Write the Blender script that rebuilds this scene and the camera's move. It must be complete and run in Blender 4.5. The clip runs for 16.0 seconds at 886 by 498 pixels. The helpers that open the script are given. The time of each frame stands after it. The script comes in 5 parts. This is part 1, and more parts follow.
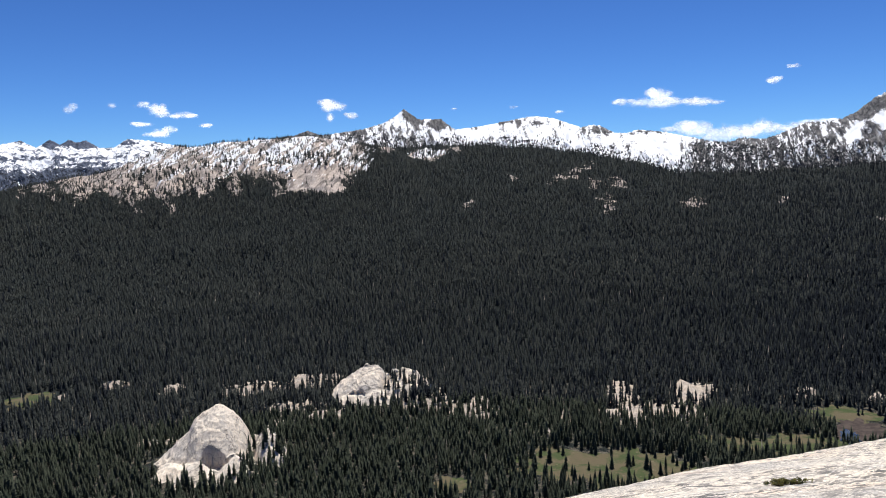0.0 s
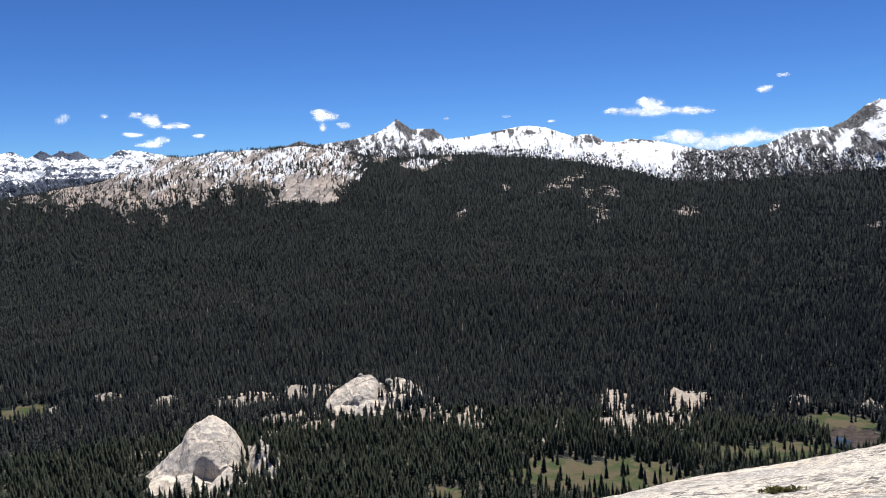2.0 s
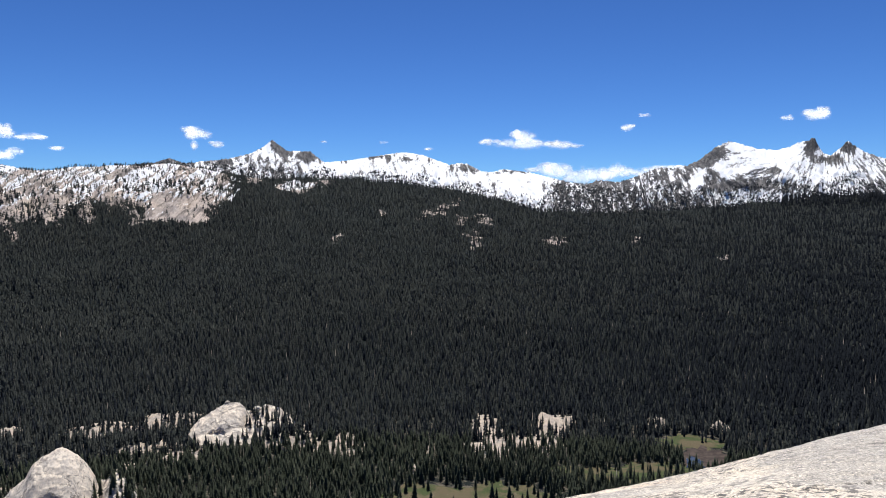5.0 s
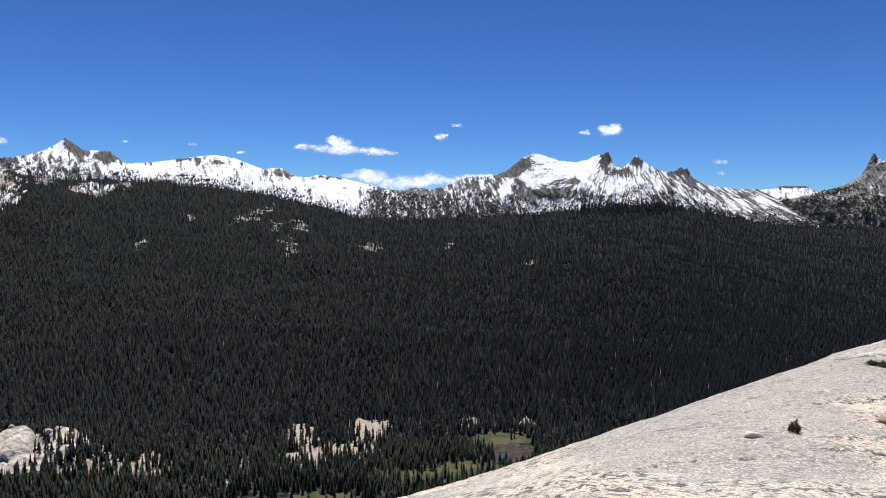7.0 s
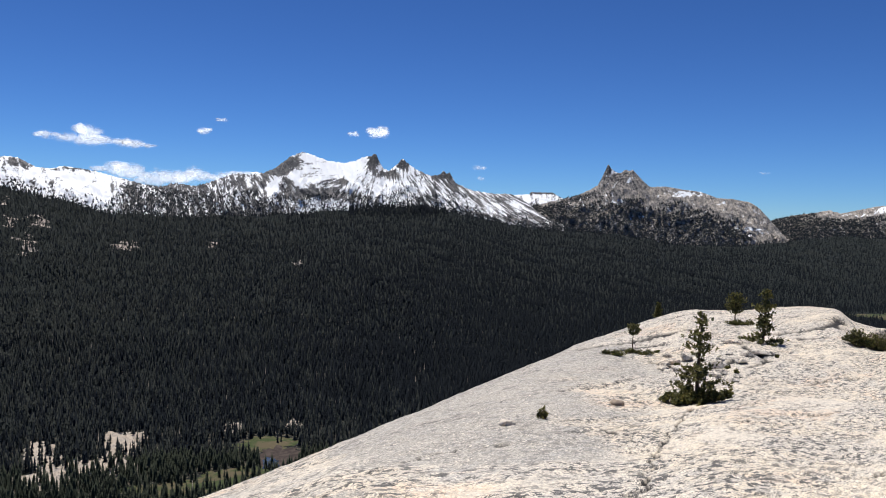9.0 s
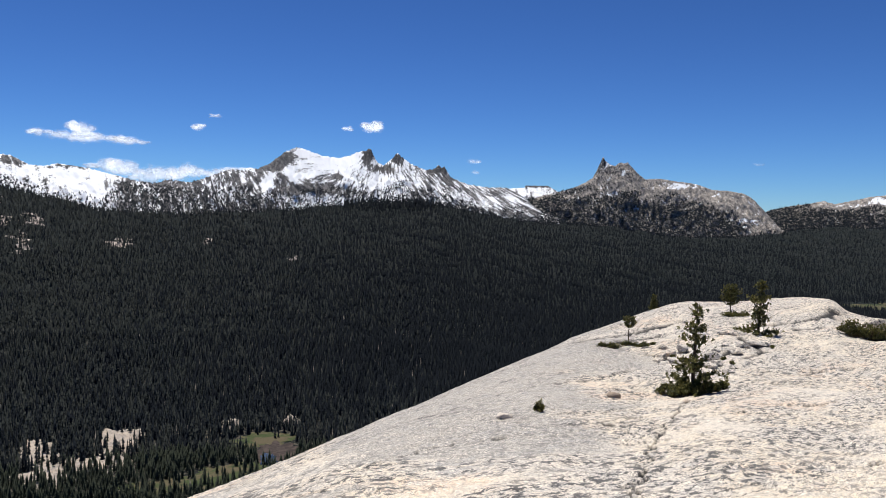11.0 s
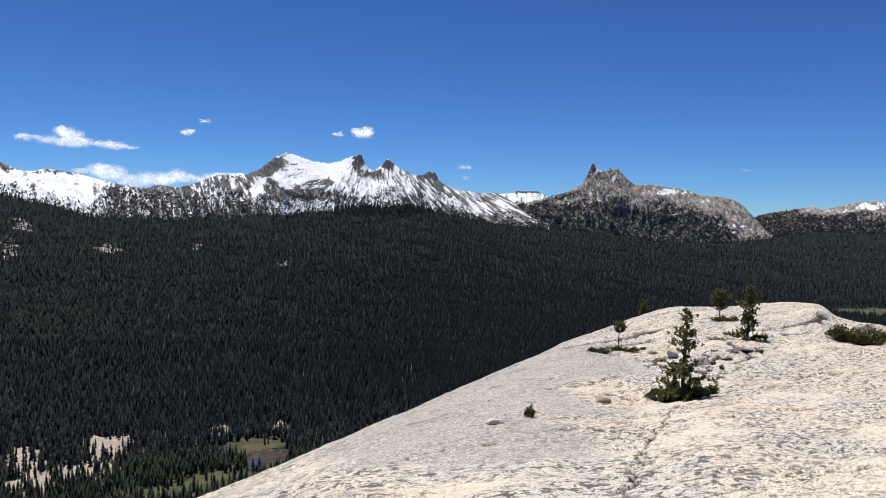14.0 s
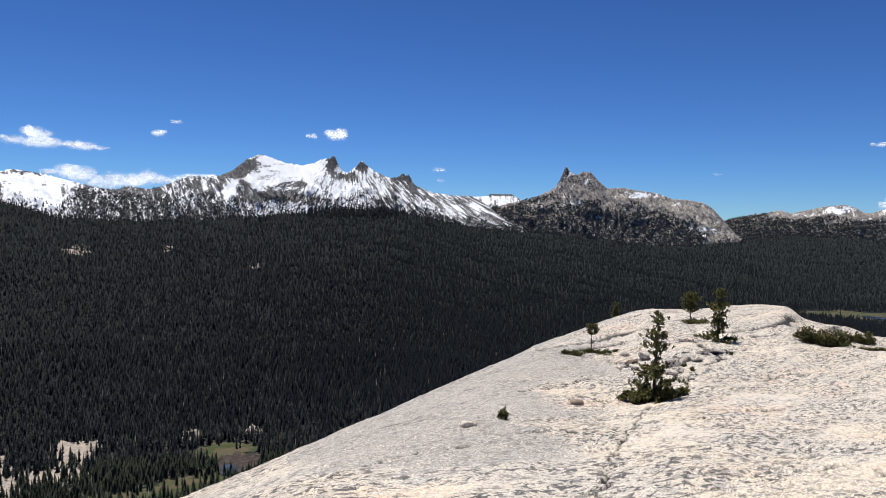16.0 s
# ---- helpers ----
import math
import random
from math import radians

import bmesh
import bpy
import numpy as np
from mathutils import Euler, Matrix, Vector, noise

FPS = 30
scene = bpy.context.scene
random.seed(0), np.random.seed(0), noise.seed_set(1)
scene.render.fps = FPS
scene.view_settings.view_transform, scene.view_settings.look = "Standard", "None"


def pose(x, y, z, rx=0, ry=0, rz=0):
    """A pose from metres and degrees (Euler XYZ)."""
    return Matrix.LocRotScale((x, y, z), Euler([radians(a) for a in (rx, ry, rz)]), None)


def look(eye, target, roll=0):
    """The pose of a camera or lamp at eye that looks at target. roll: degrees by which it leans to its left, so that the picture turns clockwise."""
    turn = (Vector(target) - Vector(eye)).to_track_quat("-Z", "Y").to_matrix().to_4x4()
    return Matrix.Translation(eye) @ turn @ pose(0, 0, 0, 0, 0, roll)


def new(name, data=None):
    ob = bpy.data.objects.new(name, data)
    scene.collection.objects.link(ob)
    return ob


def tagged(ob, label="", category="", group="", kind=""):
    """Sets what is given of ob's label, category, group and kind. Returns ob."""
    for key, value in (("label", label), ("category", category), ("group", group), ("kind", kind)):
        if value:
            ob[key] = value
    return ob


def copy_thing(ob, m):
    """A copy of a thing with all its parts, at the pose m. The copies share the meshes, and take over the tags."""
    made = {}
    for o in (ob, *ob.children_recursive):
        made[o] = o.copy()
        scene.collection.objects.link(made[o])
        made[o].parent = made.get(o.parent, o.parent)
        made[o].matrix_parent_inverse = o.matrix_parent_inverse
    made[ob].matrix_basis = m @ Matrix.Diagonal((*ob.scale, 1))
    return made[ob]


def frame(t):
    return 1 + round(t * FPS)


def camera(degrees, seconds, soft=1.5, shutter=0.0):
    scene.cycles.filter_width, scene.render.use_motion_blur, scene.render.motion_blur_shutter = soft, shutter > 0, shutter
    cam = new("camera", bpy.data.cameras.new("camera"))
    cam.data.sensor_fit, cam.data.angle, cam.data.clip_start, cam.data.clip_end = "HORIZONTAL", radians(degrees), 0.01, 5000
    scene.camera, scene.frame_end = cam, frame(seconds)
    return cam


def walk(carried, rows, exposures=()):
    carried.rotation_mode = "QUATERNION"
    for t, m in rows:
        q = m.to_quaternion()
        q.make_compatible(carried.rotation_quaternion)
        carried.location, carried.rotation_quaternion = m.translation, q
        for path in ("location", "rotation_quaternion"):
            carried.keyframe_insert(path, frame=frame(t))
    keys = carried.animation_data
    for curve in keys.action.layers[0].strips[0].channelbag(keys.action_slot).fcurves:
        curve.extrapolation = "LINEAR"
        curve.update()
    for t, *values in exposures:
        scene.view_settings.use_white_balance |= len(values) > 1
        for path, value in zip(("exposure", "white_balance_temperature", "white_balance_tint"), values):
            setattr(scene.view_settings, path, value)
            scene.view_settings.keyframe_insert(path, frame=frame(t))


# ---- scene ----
# The camera turns where it stands, on the shoulder of a granite dome 240 m above the valley floor.
EYE = 240.0
cam = camera(60.08, 16.0, soft=1.0)
ROWS = [
    (0.0, 0.00, -5.01, -1.52),
    (0.5, -0.07, -4.86, -1.56),
    (1.0, -0.17, -4.68, -1.61),
    (1.5, -0.32, -4.46, -1.71),
    (2.0, -0.53, -4.32, -1.75),
    (2.5, -0.61, -4.16, -1.84),
    (3.0, -0.77, -3.94, -1.85),
    (3.2, -0.91, -3.82, -1.83),
    (5.3, -11.93, -2.45, 0.24),
    (5.5, -13.26, -2.51, 0.37),
    (6.0, -16.45, -2.69, 0.43),
    (6.5, -19.96, -2.54, 0.41),
    (7.0, -23.55, -2.07, 0.36),
    (7.5, -29.35, -1.19, 1.09),
    (8.0, -33.13, -0.91, 1.48),
    (8.5, -37.29, -1.06, 1.44),
    (9.0, -40.76, -1.83, 1.26),
    (9.2, -41.01, -2.19, 1.03),
    (11.5, -41.06, -2.27, 0.70),
    (12.0, -40.94, -2.33, 0.72),
    (12.5, -41.10, -2.36, 0.79),
    (13.0, -41.20, -2.19, 0.80),
    (13.5, -41.43, -2.03, 0.78),
    (14.0, -41.81, -1.84, 0.72),
    (14.5, -42.30, -1.64, 0.68),
    (15.0, -42.81, -1.63, 0.72),
    (15.5, -43.36, -1.62, 0.88),
    (16.0, -43.76, -1.62, 0.89),
]
walk(cam, [(t, pose(0, 0, EYE, 90 + pitch, 0, yaw) @ pose(0, 0, 0, 0, 0, roll)) for t, yaw, pitch, roll in ROWS], exposures=[(0, 0.24), (3.2, 0.24), (7.0, 0.10), (9.0, 0.0), (16, 0.0)])

# ---- light ----
SUN_AZ, SUN_EL = 14.0, 70.0  # degrees to the right of the +y axis, degrees up
world = bpy.data.worlds.new("sky")
scene.world = world
world.use_nodes = True
wn = world.node_tree
sky = wn.nodes.new("ShaderNodeTexSky")
sky.sky_type, sky.sun_disc = "NISHITA", False
sky.sun_elevation, sky.sun_rotation = radians(SUN_EL), radians(SUN_AZ)
sky.altitude, sky.air_density, sky.dust_density, sky.ozone_density = 2900, 1.0, 0.1, 6.0
deep = wn.nodes.new("ShaderNodeMix")
deep.data_type, deep.blend_type = "RGBA", "MULTIPLY"
deep.inputs[0].default_value, deep.inputs[7].default_value = 1.0, (0.1, 0.1, 0.1, 1)
wn.links.new(sky.outputs[0], deep.inputs[6])
rich = wn.nodes.new("ShaderNodeGamma")
rich.inputs["Gamma"].default_value = 1.35
wn.links.new(deep.outputs[2], rich.inputs["Color"])
tone = wn.nodes.new("ShaderNodeMix")
tone.data_type, tone.blend_type = "RGBA", "MULTIPLY"
tone.inputs[0].default_value, tone.inputs[7].default_value = 1.0, (0.67, 0.88, 1.09, 1)
wn.links.new(rich.outputs[0], tone.inputs[6])
wn.links.new(tone.outputs[2], wn.nodes["Background"].inputs["Color"])
wn.nodes["Background"].inputs["Strength"].default_value = 1.0
sun_data = bpy.data.lights.new("sun", "SUN")
sun_data.energy, sun_data.angle, sun_data.color = 5.0, radians(0.53), (1.0, 0.96, 0.9)
sun = new("sun", sun_data)
sun_way = Vector((math.sin(radians(SUN_AZ)) * math.cos(radians(SUN_EL)), math.cos(radians(SUN_AZ)) * math.cos(radians(SUN_EL)), math.sin(radians(SUN_EL))))
sun.matrix_world = look(sun_way * 400 + Vector((0, 0, EYE)), (0, 0, EYE))


# ---- arithmetic ----
def lattice(ix, iy, seed):
    h = (ix.astype(np.int64) * 374761393 + iy.astype(np.int64) * 668265263 + seed * 2147483647) & 0xFFFFFFFF
    h = ((h ^ (h >> 13)) * 1274126177) & 0xFFFFFFFF
    h = ((h ^ (h >> 16)) * 2246822519) & 0xFFFFFFFF
    return ((h ^ (h >> 15)) & 0xFFFFFF) / float(0xFFFFFF)


def grain(x, y, seed=0):
    """Smooth noise, -1 to 1."""
    x, y = np.asarray(x, float), np.asarray(y, float)
    ix, iy = np.floor(x), np.floor(y)
    fx, fy = x - ix, y - iy
    out = 0
    sx, sy = fx * fx * fx * (fx * (fx * 6 - 15) + 10), fy * fy * fy * (fy * (fy * 6 - 15) + 10)
    for dx in (0, 1):
        for dy in (0, 1):
            a = lattice(ix + dx, iy + dy, seed) * 2 * np.pi
            d = np.cos(a) * (fx - dx) + np.sin(a) * (fy - dy)
            out = out + d * (sx if dx else 1 - sx) * (sy if dy else 1 - sy)
    return out * 1.5


def fbm(x, y, seed=0, octaves=5, gain=0.5):
    out, amp = 0, 1.0
    for k in range(octaves):
        out = out + amp * grain(x * 2 ** k + 17.3 * k, y * 2 ** k - 9.1 * k, seed + k)
        amp *= gain
    return out


def ridged(x, y, seed=0, octaves=4, gain=0.5):
    out, amp = 0, 1.0
    for k in range(octaves):
        out = out + amp * (1 - 2 * np.abs(grain(x * 2 ** k + 7.7 * k, y * 2 ** k + 3.1 * k, seed + k)))
        amp *= gain
    return out / 1.6


def step(a, b, x):
    u = np.clip((np.asarray(x, float) - a) / (b - a), 0, 1)
    return u * u * (3 - 2 * u)


def line(pairs):
    xs, ys = zip(*pairs)
    return lambda a: np.interp(a, xs, ys)


def soft_line(pairs, width):
    f = line(pairs)
    return lambda a: sum(f(np.asarray(a, float) + width * k) * w for k, w in ((-1, 0.15), (-0.5, 0.2), (0, 0.3), (0.5, 0.2), (1, 0.15)))


def polar(az, r):
    a = np.radians(az)
    return r * np.sin(a), r * np.cos(a)


def tan_deg(e):
    return np.tan(np.radians(e))


# ---- materials ----
class Nodes:
    """A small wrapper that builds one node material."""

    def __init__(self, name, rough=0.8, specular=0.3):
        self.mat = bpy.data.materials.new(name)
        self.mat.use_nodes = True
        self.nt = self.mat.node_tree
        self.bsdf = self.nt.nodes["Principled BSDF"]
        self.bsdf.inputs["Roughness"].default_value = rough
        self.bsdf.inputs["Specular IOR Level"].default_value = specular
        self.where = self.nt.nodes.new("ShaderNodeNewGeometry").outputs["Position"]

    def put(self, socket, value):
        if isinstance(value, bpy.types.NodeSocket):
            self.nt.links.new(value, socket)
        elif isinstance(value, tuple) and len(value) == 3 and socket.type == "RGBA":
            socket.default_value = (*value, 1)
        else:
            socket.default_value = value

    def stretch(self, scale, turn=0.0, where=None):
        m = self.nt.nodes.new("ShaderNodeMapping")
        m.vector_type = "TEXTURE"
        self.put(m.inputs["Vector"], where or self.where)
        m.inputs["Scale"].default_value = scale
        m.inputs["Rotation"].default_value = (0, 0, radians(turn))
        return m.outputs[0]

    def noise(self, scale, detail=4, rough=0.55, where=None, twist=0.0):
        n = self.nt.nodes.new("ShaderNodeTexNoise")
        self.put(n.inputs["Vector"], where or self.where)
        n.inputs["Scale"].default_value, n.inputs["Detail"].default_value = scale, detail
        n.inputs["Roughness"].default_value, n.inputs["Distortion"].default_value = rough, twist
        return n.outputs["Fac"]

    def ramp(self, fac, a, b, lo=0.0, hi=1.0):
        n = self.nt.nodes.new("ShaderNodeMapRange")
        n.interpolation_type = "SMOOTHSTEP"
        self.put(n.inputs["Value"], fac)
        for key, v in (("From Min", a), ("From Max", b), ("To Min", lo), ("To Max", hi)):
            n.inputs[key].default_value = v
        return n.outputs[0]

    def maths(self, kind, a, b=0.0):
        n = self.nt.nodes.new("ShaderNodeMath")
        n.operation = kind
        self.put(n.inputs[0], a), self.put(n.inputs[1], b)
        return n.outputs[0]

    def mix(self, fac, a, b):
        n = self.nt.nodes.new("ShaderNodeMix")
        n.data_type = "RGBA"
        self.put(n.inputs[0], fac), self.put(n.inputs[6], a), self.put(n.inputs[7], b)
        return n.outputs[2]

    def attribute(self, name):
        n = self.nt.nodes.new("ShaderNodeAttribute")
        n.attribute_name = name
        return n.outputs["Fac"]

    def flank(self, lean, squash=0.28):
        """Runs along a mountain side: across it and up it, the gullies leaning by so much to the side."""
        n = self.nt.nodes.new("ShaderNodeCombineXYZ")
        rise = self.attribute("rise")
        self.put(n.inputs[0], self.maths("ADD", self.attribute("across"), self.maths("MULTIPLY", rise, lean)))
        self.put(n.inputs[1], self.maths("MULTIPLY", rise, squash))
        return n.outputs[0]

    def bump(self, height, strength=0.5, distance=0.05, under=None):
        n = self.nt.nodes.new("ShaderNodeBump")
        n.inputs["Distance"].default_value = distance
        self.put(n.inputs["Strength"], strength)
        self.put(n.inputs["Height"], height)
        if under:
            self.put(n.inputs["Normal"], under)
        return n.outputs[0]

    def leafy(self, colour, share):
        """Needles let part of the light through."""
        self.done(colour)
        thin, both = self.nt.nodes.new("ShaderNodeBsdfTranslucent"), self.nt.nodes.new("ShaderNodeMixShader")
        both.inputs[0].default_value = share
        self.put(thin.inputs["Color"], colour)
        self.nt.links.new(self.bsdf.outputs[0], both.inputs[1])
        self.nt.links.new(thin.outputs[0], both.inputs[2])
        self.nt.links.new(both.outputs[0], self.nt.nodes["Material Output"].inputs["Surface"])
        return self.mat

    def done(self, colour, normal=None, rough=None):
        self.put(self.bsdf.inputs["Base Color"], colour)
        if normal:
            self.put(self.bsdf.inputs["Normal"], normal)
        if rough is not None:
            self.put(self.bsdf.inputs["Roughness"], rough)
        return self.mat


def near_granite():
    m = Nodes("weathered_granite", 0.85, 0.25)
    c = m.mix(m.ramp(m.noise(0.16, 6, 0.62, twist=0.5), 0.42, 0.58), (0.74, 0.635, 0.495), (0.69, 0.615, 0.515))
    c = m.mix(m.ramp(m.noise(0.33, 7, 0.66, m.stretch((1.6, 0.8, 1.0), 3), 0.6), 0.55, 0.66, 0, 0.75), c, (0.80, 0.60, 0.43))
    grey = m.ramp(m.maths("ADD", m.attribute("grey"), m.ramp(m.noise(0.4, 7, 0.66, m.stretch((3.0, 0.6, 1.0), 3)), 0.28, 0.72, -0.42, 0.42)), 0.3, 0.7)
    c = m.mix(m.maths("MULTIPLY", grey, 0.85), c, (0.42, 0.39, 0.345))
    zone = m.ramp(m.noise(0.55, 7, 0.66, m.stretch((2.2, 0.7, 1.0), 3), 0.3), 0.34, 0.56, 0.22, 1.0)
    patch = m.noise(2.4, 8, 0.72, m.stretch((1.7, 0.75, 1.0), 3), 0.3)
    c = m.mix(m.maths("MULTIPLY", m.ramp(patch, 0.49, 0.58, 0, 0.5), m.ramp(zone, 0, 1, 0.45, 1)), c, (0.44, 0.425, 0.41))
    c = m.mix(m.ramp(m.noise(17.0, 5, 0.65), 0.52, 0.60, 0, 0.8), c, (0.86, 0.78, 0.66))
    speck = m.noise(6.0, 7, 0.70, m.stretch((1.35, 0.85, 1.0), 3), 0.3)
    c = m.mix(m.maths("MULTIPLY", m.ramp(speck, 0.518, 0.54, 0, 0.95), m.maths("MULTIPLY", zone, m.ramp(grey, 0, 1, 1.0, 0.55))), c, (0.06, 0.058, 0.057))
    fine = m.noise(27.0, 5, 0.74, m.stretch((1.4, 0.85, 1.0), 3))
    c = m.mix(m.maths("MULTIPLY", m.ramp(fine, 0.51, 0.55, 0, 0.85), m.maths("MAXIMUM", m.ramp(zone, 0, 1, 0.3, 0.85), grey)), c, (0.16, 0.155, 0.15))
    seam = m.maths("ABSOLUTE", m.maths("SUBTRACT", m.noise(0.5, 8, 0.60, m.stretch((4.5, 0.6, 1.0), 4), 0.3), 0.5))
    c = m.mix(m.maths("MULTIPLY", m.ramp(seam, 0.003, 0.010, 0.85, 0.0), m.ramp(m.noise(0.35, 4), 0.48, 0.60)), c, (0.08, 0.075, 0.07))
    c = m.mix(m.attribute("crack"), c, (0.03, 0.027, 0.025))
    b = m.bump(m.noise(1.3, 7, 0.62), 0.4, 0.08)
    b = m.bump(m.maths("SUBTRACT", 1.0, patch), 0.35, 0.03, b)
    b = m.bump(m.maths("SUBTRACT", 1.0, speck), 0.6, 0.02, b)
    return m.done(c, b)


def brown_stone():
    m = Nodes("brown_granite", 0.9, 0.2)
    c = m.mix(m.ramp(m.noise(4.0, 5, 0.65), 0.4, 0.6), (0.36, 0.29, 0.22), (0.24, 0.19, 0.15))
    return m.done(c, m.bump(m.noise(9.0, 5, 0.6), 0.6, 0.02))


def far_granite():
    m = Nodes("dome_granite", 0.85, 0.2)
    c = m.mix(m.ramp(m.noise(0.05, 6, 0.6), 0.4, 0.62), (0.74, 0.645, 0.53), (0.58, 0.525, 0.46))
    c = m.mix(m.ramp(m.noise(0.22, 7, 0.7, m.stretch((1.0, 1.0, 1.4)), 0.6), 0.50, 0.62, 0, 0.65), c, (0.26, 0.245, 0.225))
    c = m.mix(m.ramp(m.noise(0.07, 7, 0.68, m.stretch((3.0, 1.0, 0.7), 25), 0.8), 0.56, 0.60, 0, 0.7), c, (0.12, 0.115, 0.11))
    c = m.mix(m.ramp(m.noise(0.9, 4, 0.6), 0.54, 0.66, 0, 0.6), c, (0.68, 0.61, 0.52))
    joint = m.maths("ABSOLUTE", m.maths("SUBTRACT", m.noise(0.05, 7, 0.58, m.stretch((1.0, 1.0, 0.6)), 0.6), 0.5))
    c = m.mix(m.maths("MULTIPLY", m.ramp(joint, 0.003, 0.011, 0.85, 0.0), m.ramp(m.noise(0.03, 3), 0.42, 0.55)), c, (0.07, 0.065, 0.06))
    b = m.bump(m.noise(0.22, 8, 0.66, twist=0.4), 0.9, 0.9)
    return m.done(c, b)


def mountain_rock(name, a, b, dark, share=0.92, squash=0.30, swing=1.0, grain=1.0):
    m = Nodes(name, 0.85, 0.2)
    gully = m.noise(grain / 24, 8, 0.66, m.flank(0.0, squash), 0.6)
    cross = m.noise(grain / 44, 7, 0.64, m.flank(-0.9, min(1, squash * 1.5)), 0.5)
    fine = m.noise(0.085 * grain, 7, 0.74)
    c = m.mix(m.ramp(m.noise(0.012, 6, 0.6), 0.4, 0.6), a, b)
    c = m.mix(m.ramp(m.noise(grain / 15, 8, 0.72, m.flank(0.2, 0.45)), 0.46, 0.58, 0, share), c, dark)
    c = m.mix(m.ramp(fine, 0.50, 0.58, 0, 0.75), c, dark)
    # Shade of steep faces near the summits, painted dark into the rock.
    c = m.mix(m.ramp(m.maths("ADD", m.attribute("face_shade"), m.ramp(fine, 0.35, 0.65, -0.6, 0.6)), 0.3, 0.6, 0, 0.9), c, (0.045, 0.047, 0.053))
    s = m.maths("ADD", m.attribute("snow"), m.ramp(gully, 0.28, 0.72, -0.55 * swing, 0.55 * swing))
    s = m.maths("ADD", s, m.ramp(cross, 0.28, 0.72, -0.3 * swing, 0.3 * swing))
    s = m.maths("ADD", s, m.ramp(fine, 0.3, 0.7, -0.36, 0.36))
    s = m.ramp(s, 0.46, 0.54)
    c = m.mix(s, c, (0.88, 0.9, 0.93))
    n = m.bump(m.maths("ADD", gully, m.maths("MULTIPLY", fine, 0.4)), m.maths("SUBTRACT", 1.0, m.maths("MULTIPLY", s, 0.96)), 12.0)
    return m.done(c, n)


def ground_soil():
    m = Nodes("forest_floor", 0.95, 0.1)
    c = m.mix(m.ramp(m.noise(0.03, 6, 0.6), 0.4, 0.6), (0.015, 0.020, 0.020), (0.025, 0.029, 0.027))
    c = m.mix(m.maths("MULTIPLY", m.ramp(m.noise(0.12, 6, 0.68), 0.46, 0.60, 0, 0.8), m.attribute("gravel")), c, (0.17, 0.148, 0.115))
    rock = m.mix(m.ramp(m.noise(0.02, 6, 0.65), 0.4, 0.62), (0.56, 0.475, 0.415), (0.37, 0.33, 0.305))
    gully = m.noise(1 / 22, 8, 0.68, m.flank(-0.4, 0.42), 1.0)
    rock = m.mix(m.ramp(m.noise(1 / 13, 6, 0.68, m.flank(-0.5, 0.5)), 0.48, 0.60, 0, 0.75), rock, (0.12, 0.107, 0.10))
    k = m.maths("ADD", m.attribute("rock"), m.ramp(m.noise(0.05, 6, 0.7), 0.2, 0.8, -0.4, 0.4))
    c = m.mix(m.ramp(k, 0.42, 0.58), c, rock)
    s = m.maths("ADD", m.attribute("snow"), m.ramp(gully, 0.27, 0.73, -0.75, 0.75))
    s = m.maths("ADD", s, m.ramp(m.noise(1 / 70, 4, 0.6, m.flank(-0.7, 0.7)), 0.3, 0.7, -0.45, 0.45))
    c = m.mix(m.ramp(s, 0.46, 0.54), c, (0.86, 0.88, 0.92))
    return m.done(c, m.bump(m.maths("ADD", m.noise(0.06, 8, 0.7), gully), 0.9, 9.0))


def grass_mat():
    m = Nodes("meadow_grass", 0.95, 0.1)
    c = m.mix(m.ramp(m.noise(0.035, 7, 0.66, twist=0.6), 0.44, 0.56), (0.050, 0.066, 0.028), (0.105, 0.086, 0.054))
    c = m.mix(m.ramp(m.noise(0.16, 5, 0.65), 0.58, 0.7, 0, 0.7), c, (0.17, 0.14, 0.10))
    c = m.mix(m.ramp(m.noise(0.6, 4, 0.6), 0.5, 0.7, 0, 0.5), c, (0.07, 0.09, 0.03))
    return m.done(c, m.bump(m.noise(2.0, 4), 0.5, 0.2))


def mud_mat():
    m = Nodes("wet_mud", 0.85, 0.1)
    c = m.mix(m.ramp(m.noise(0.1, 5, 0.6), 0.4, 0.6), (0.040, 0.031, 0.027), (0.075, 0.058, 0.050))
    return m.done(c, m.bump(m.noise(0.6, 5), 0.5, 0.2))


def water_mat():
    m = Nodes("pond_water", 0.22, 0.4)
    c = m.mix(m.ramp(m.noise(0.1, 3), 0.4, 0.6), (0.02, 0.03, 0.045), (0.05, 0.06, 0.07))
    return m.done(c, m.bump(m.noise(1.5, 3), 0.12, 0.05))


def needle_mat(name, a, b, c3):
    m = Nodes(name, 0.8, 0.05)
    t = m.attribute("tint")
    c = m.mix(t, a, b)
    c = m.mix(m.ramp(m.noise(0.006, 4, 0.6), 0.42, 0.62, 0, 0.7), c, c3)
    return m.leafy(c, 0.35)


def dome_needles():
    m = Nodes("pine_needles", 0.6, 0.3)
    c = m.mix(m.attribute("tint"), (0.042, 0.052, 0.016), (0.23, 0.205, 0.06))
    return m.leafy(c, 0.35)


def bark_mat(name, a, b, scale):
    m = Nodes(name, 0.9, 0.15)
    w = m.stretch((1, 1, 5))
    c = m.mix(m.ramp(m.noise(scale, 5, 0.7, w), 0.4, 0.62), a, b)
    return m.done(c, m.bump(m.noise(scale * 1.5, 5, 0.7, w), 0.8, 0.2 / scale))


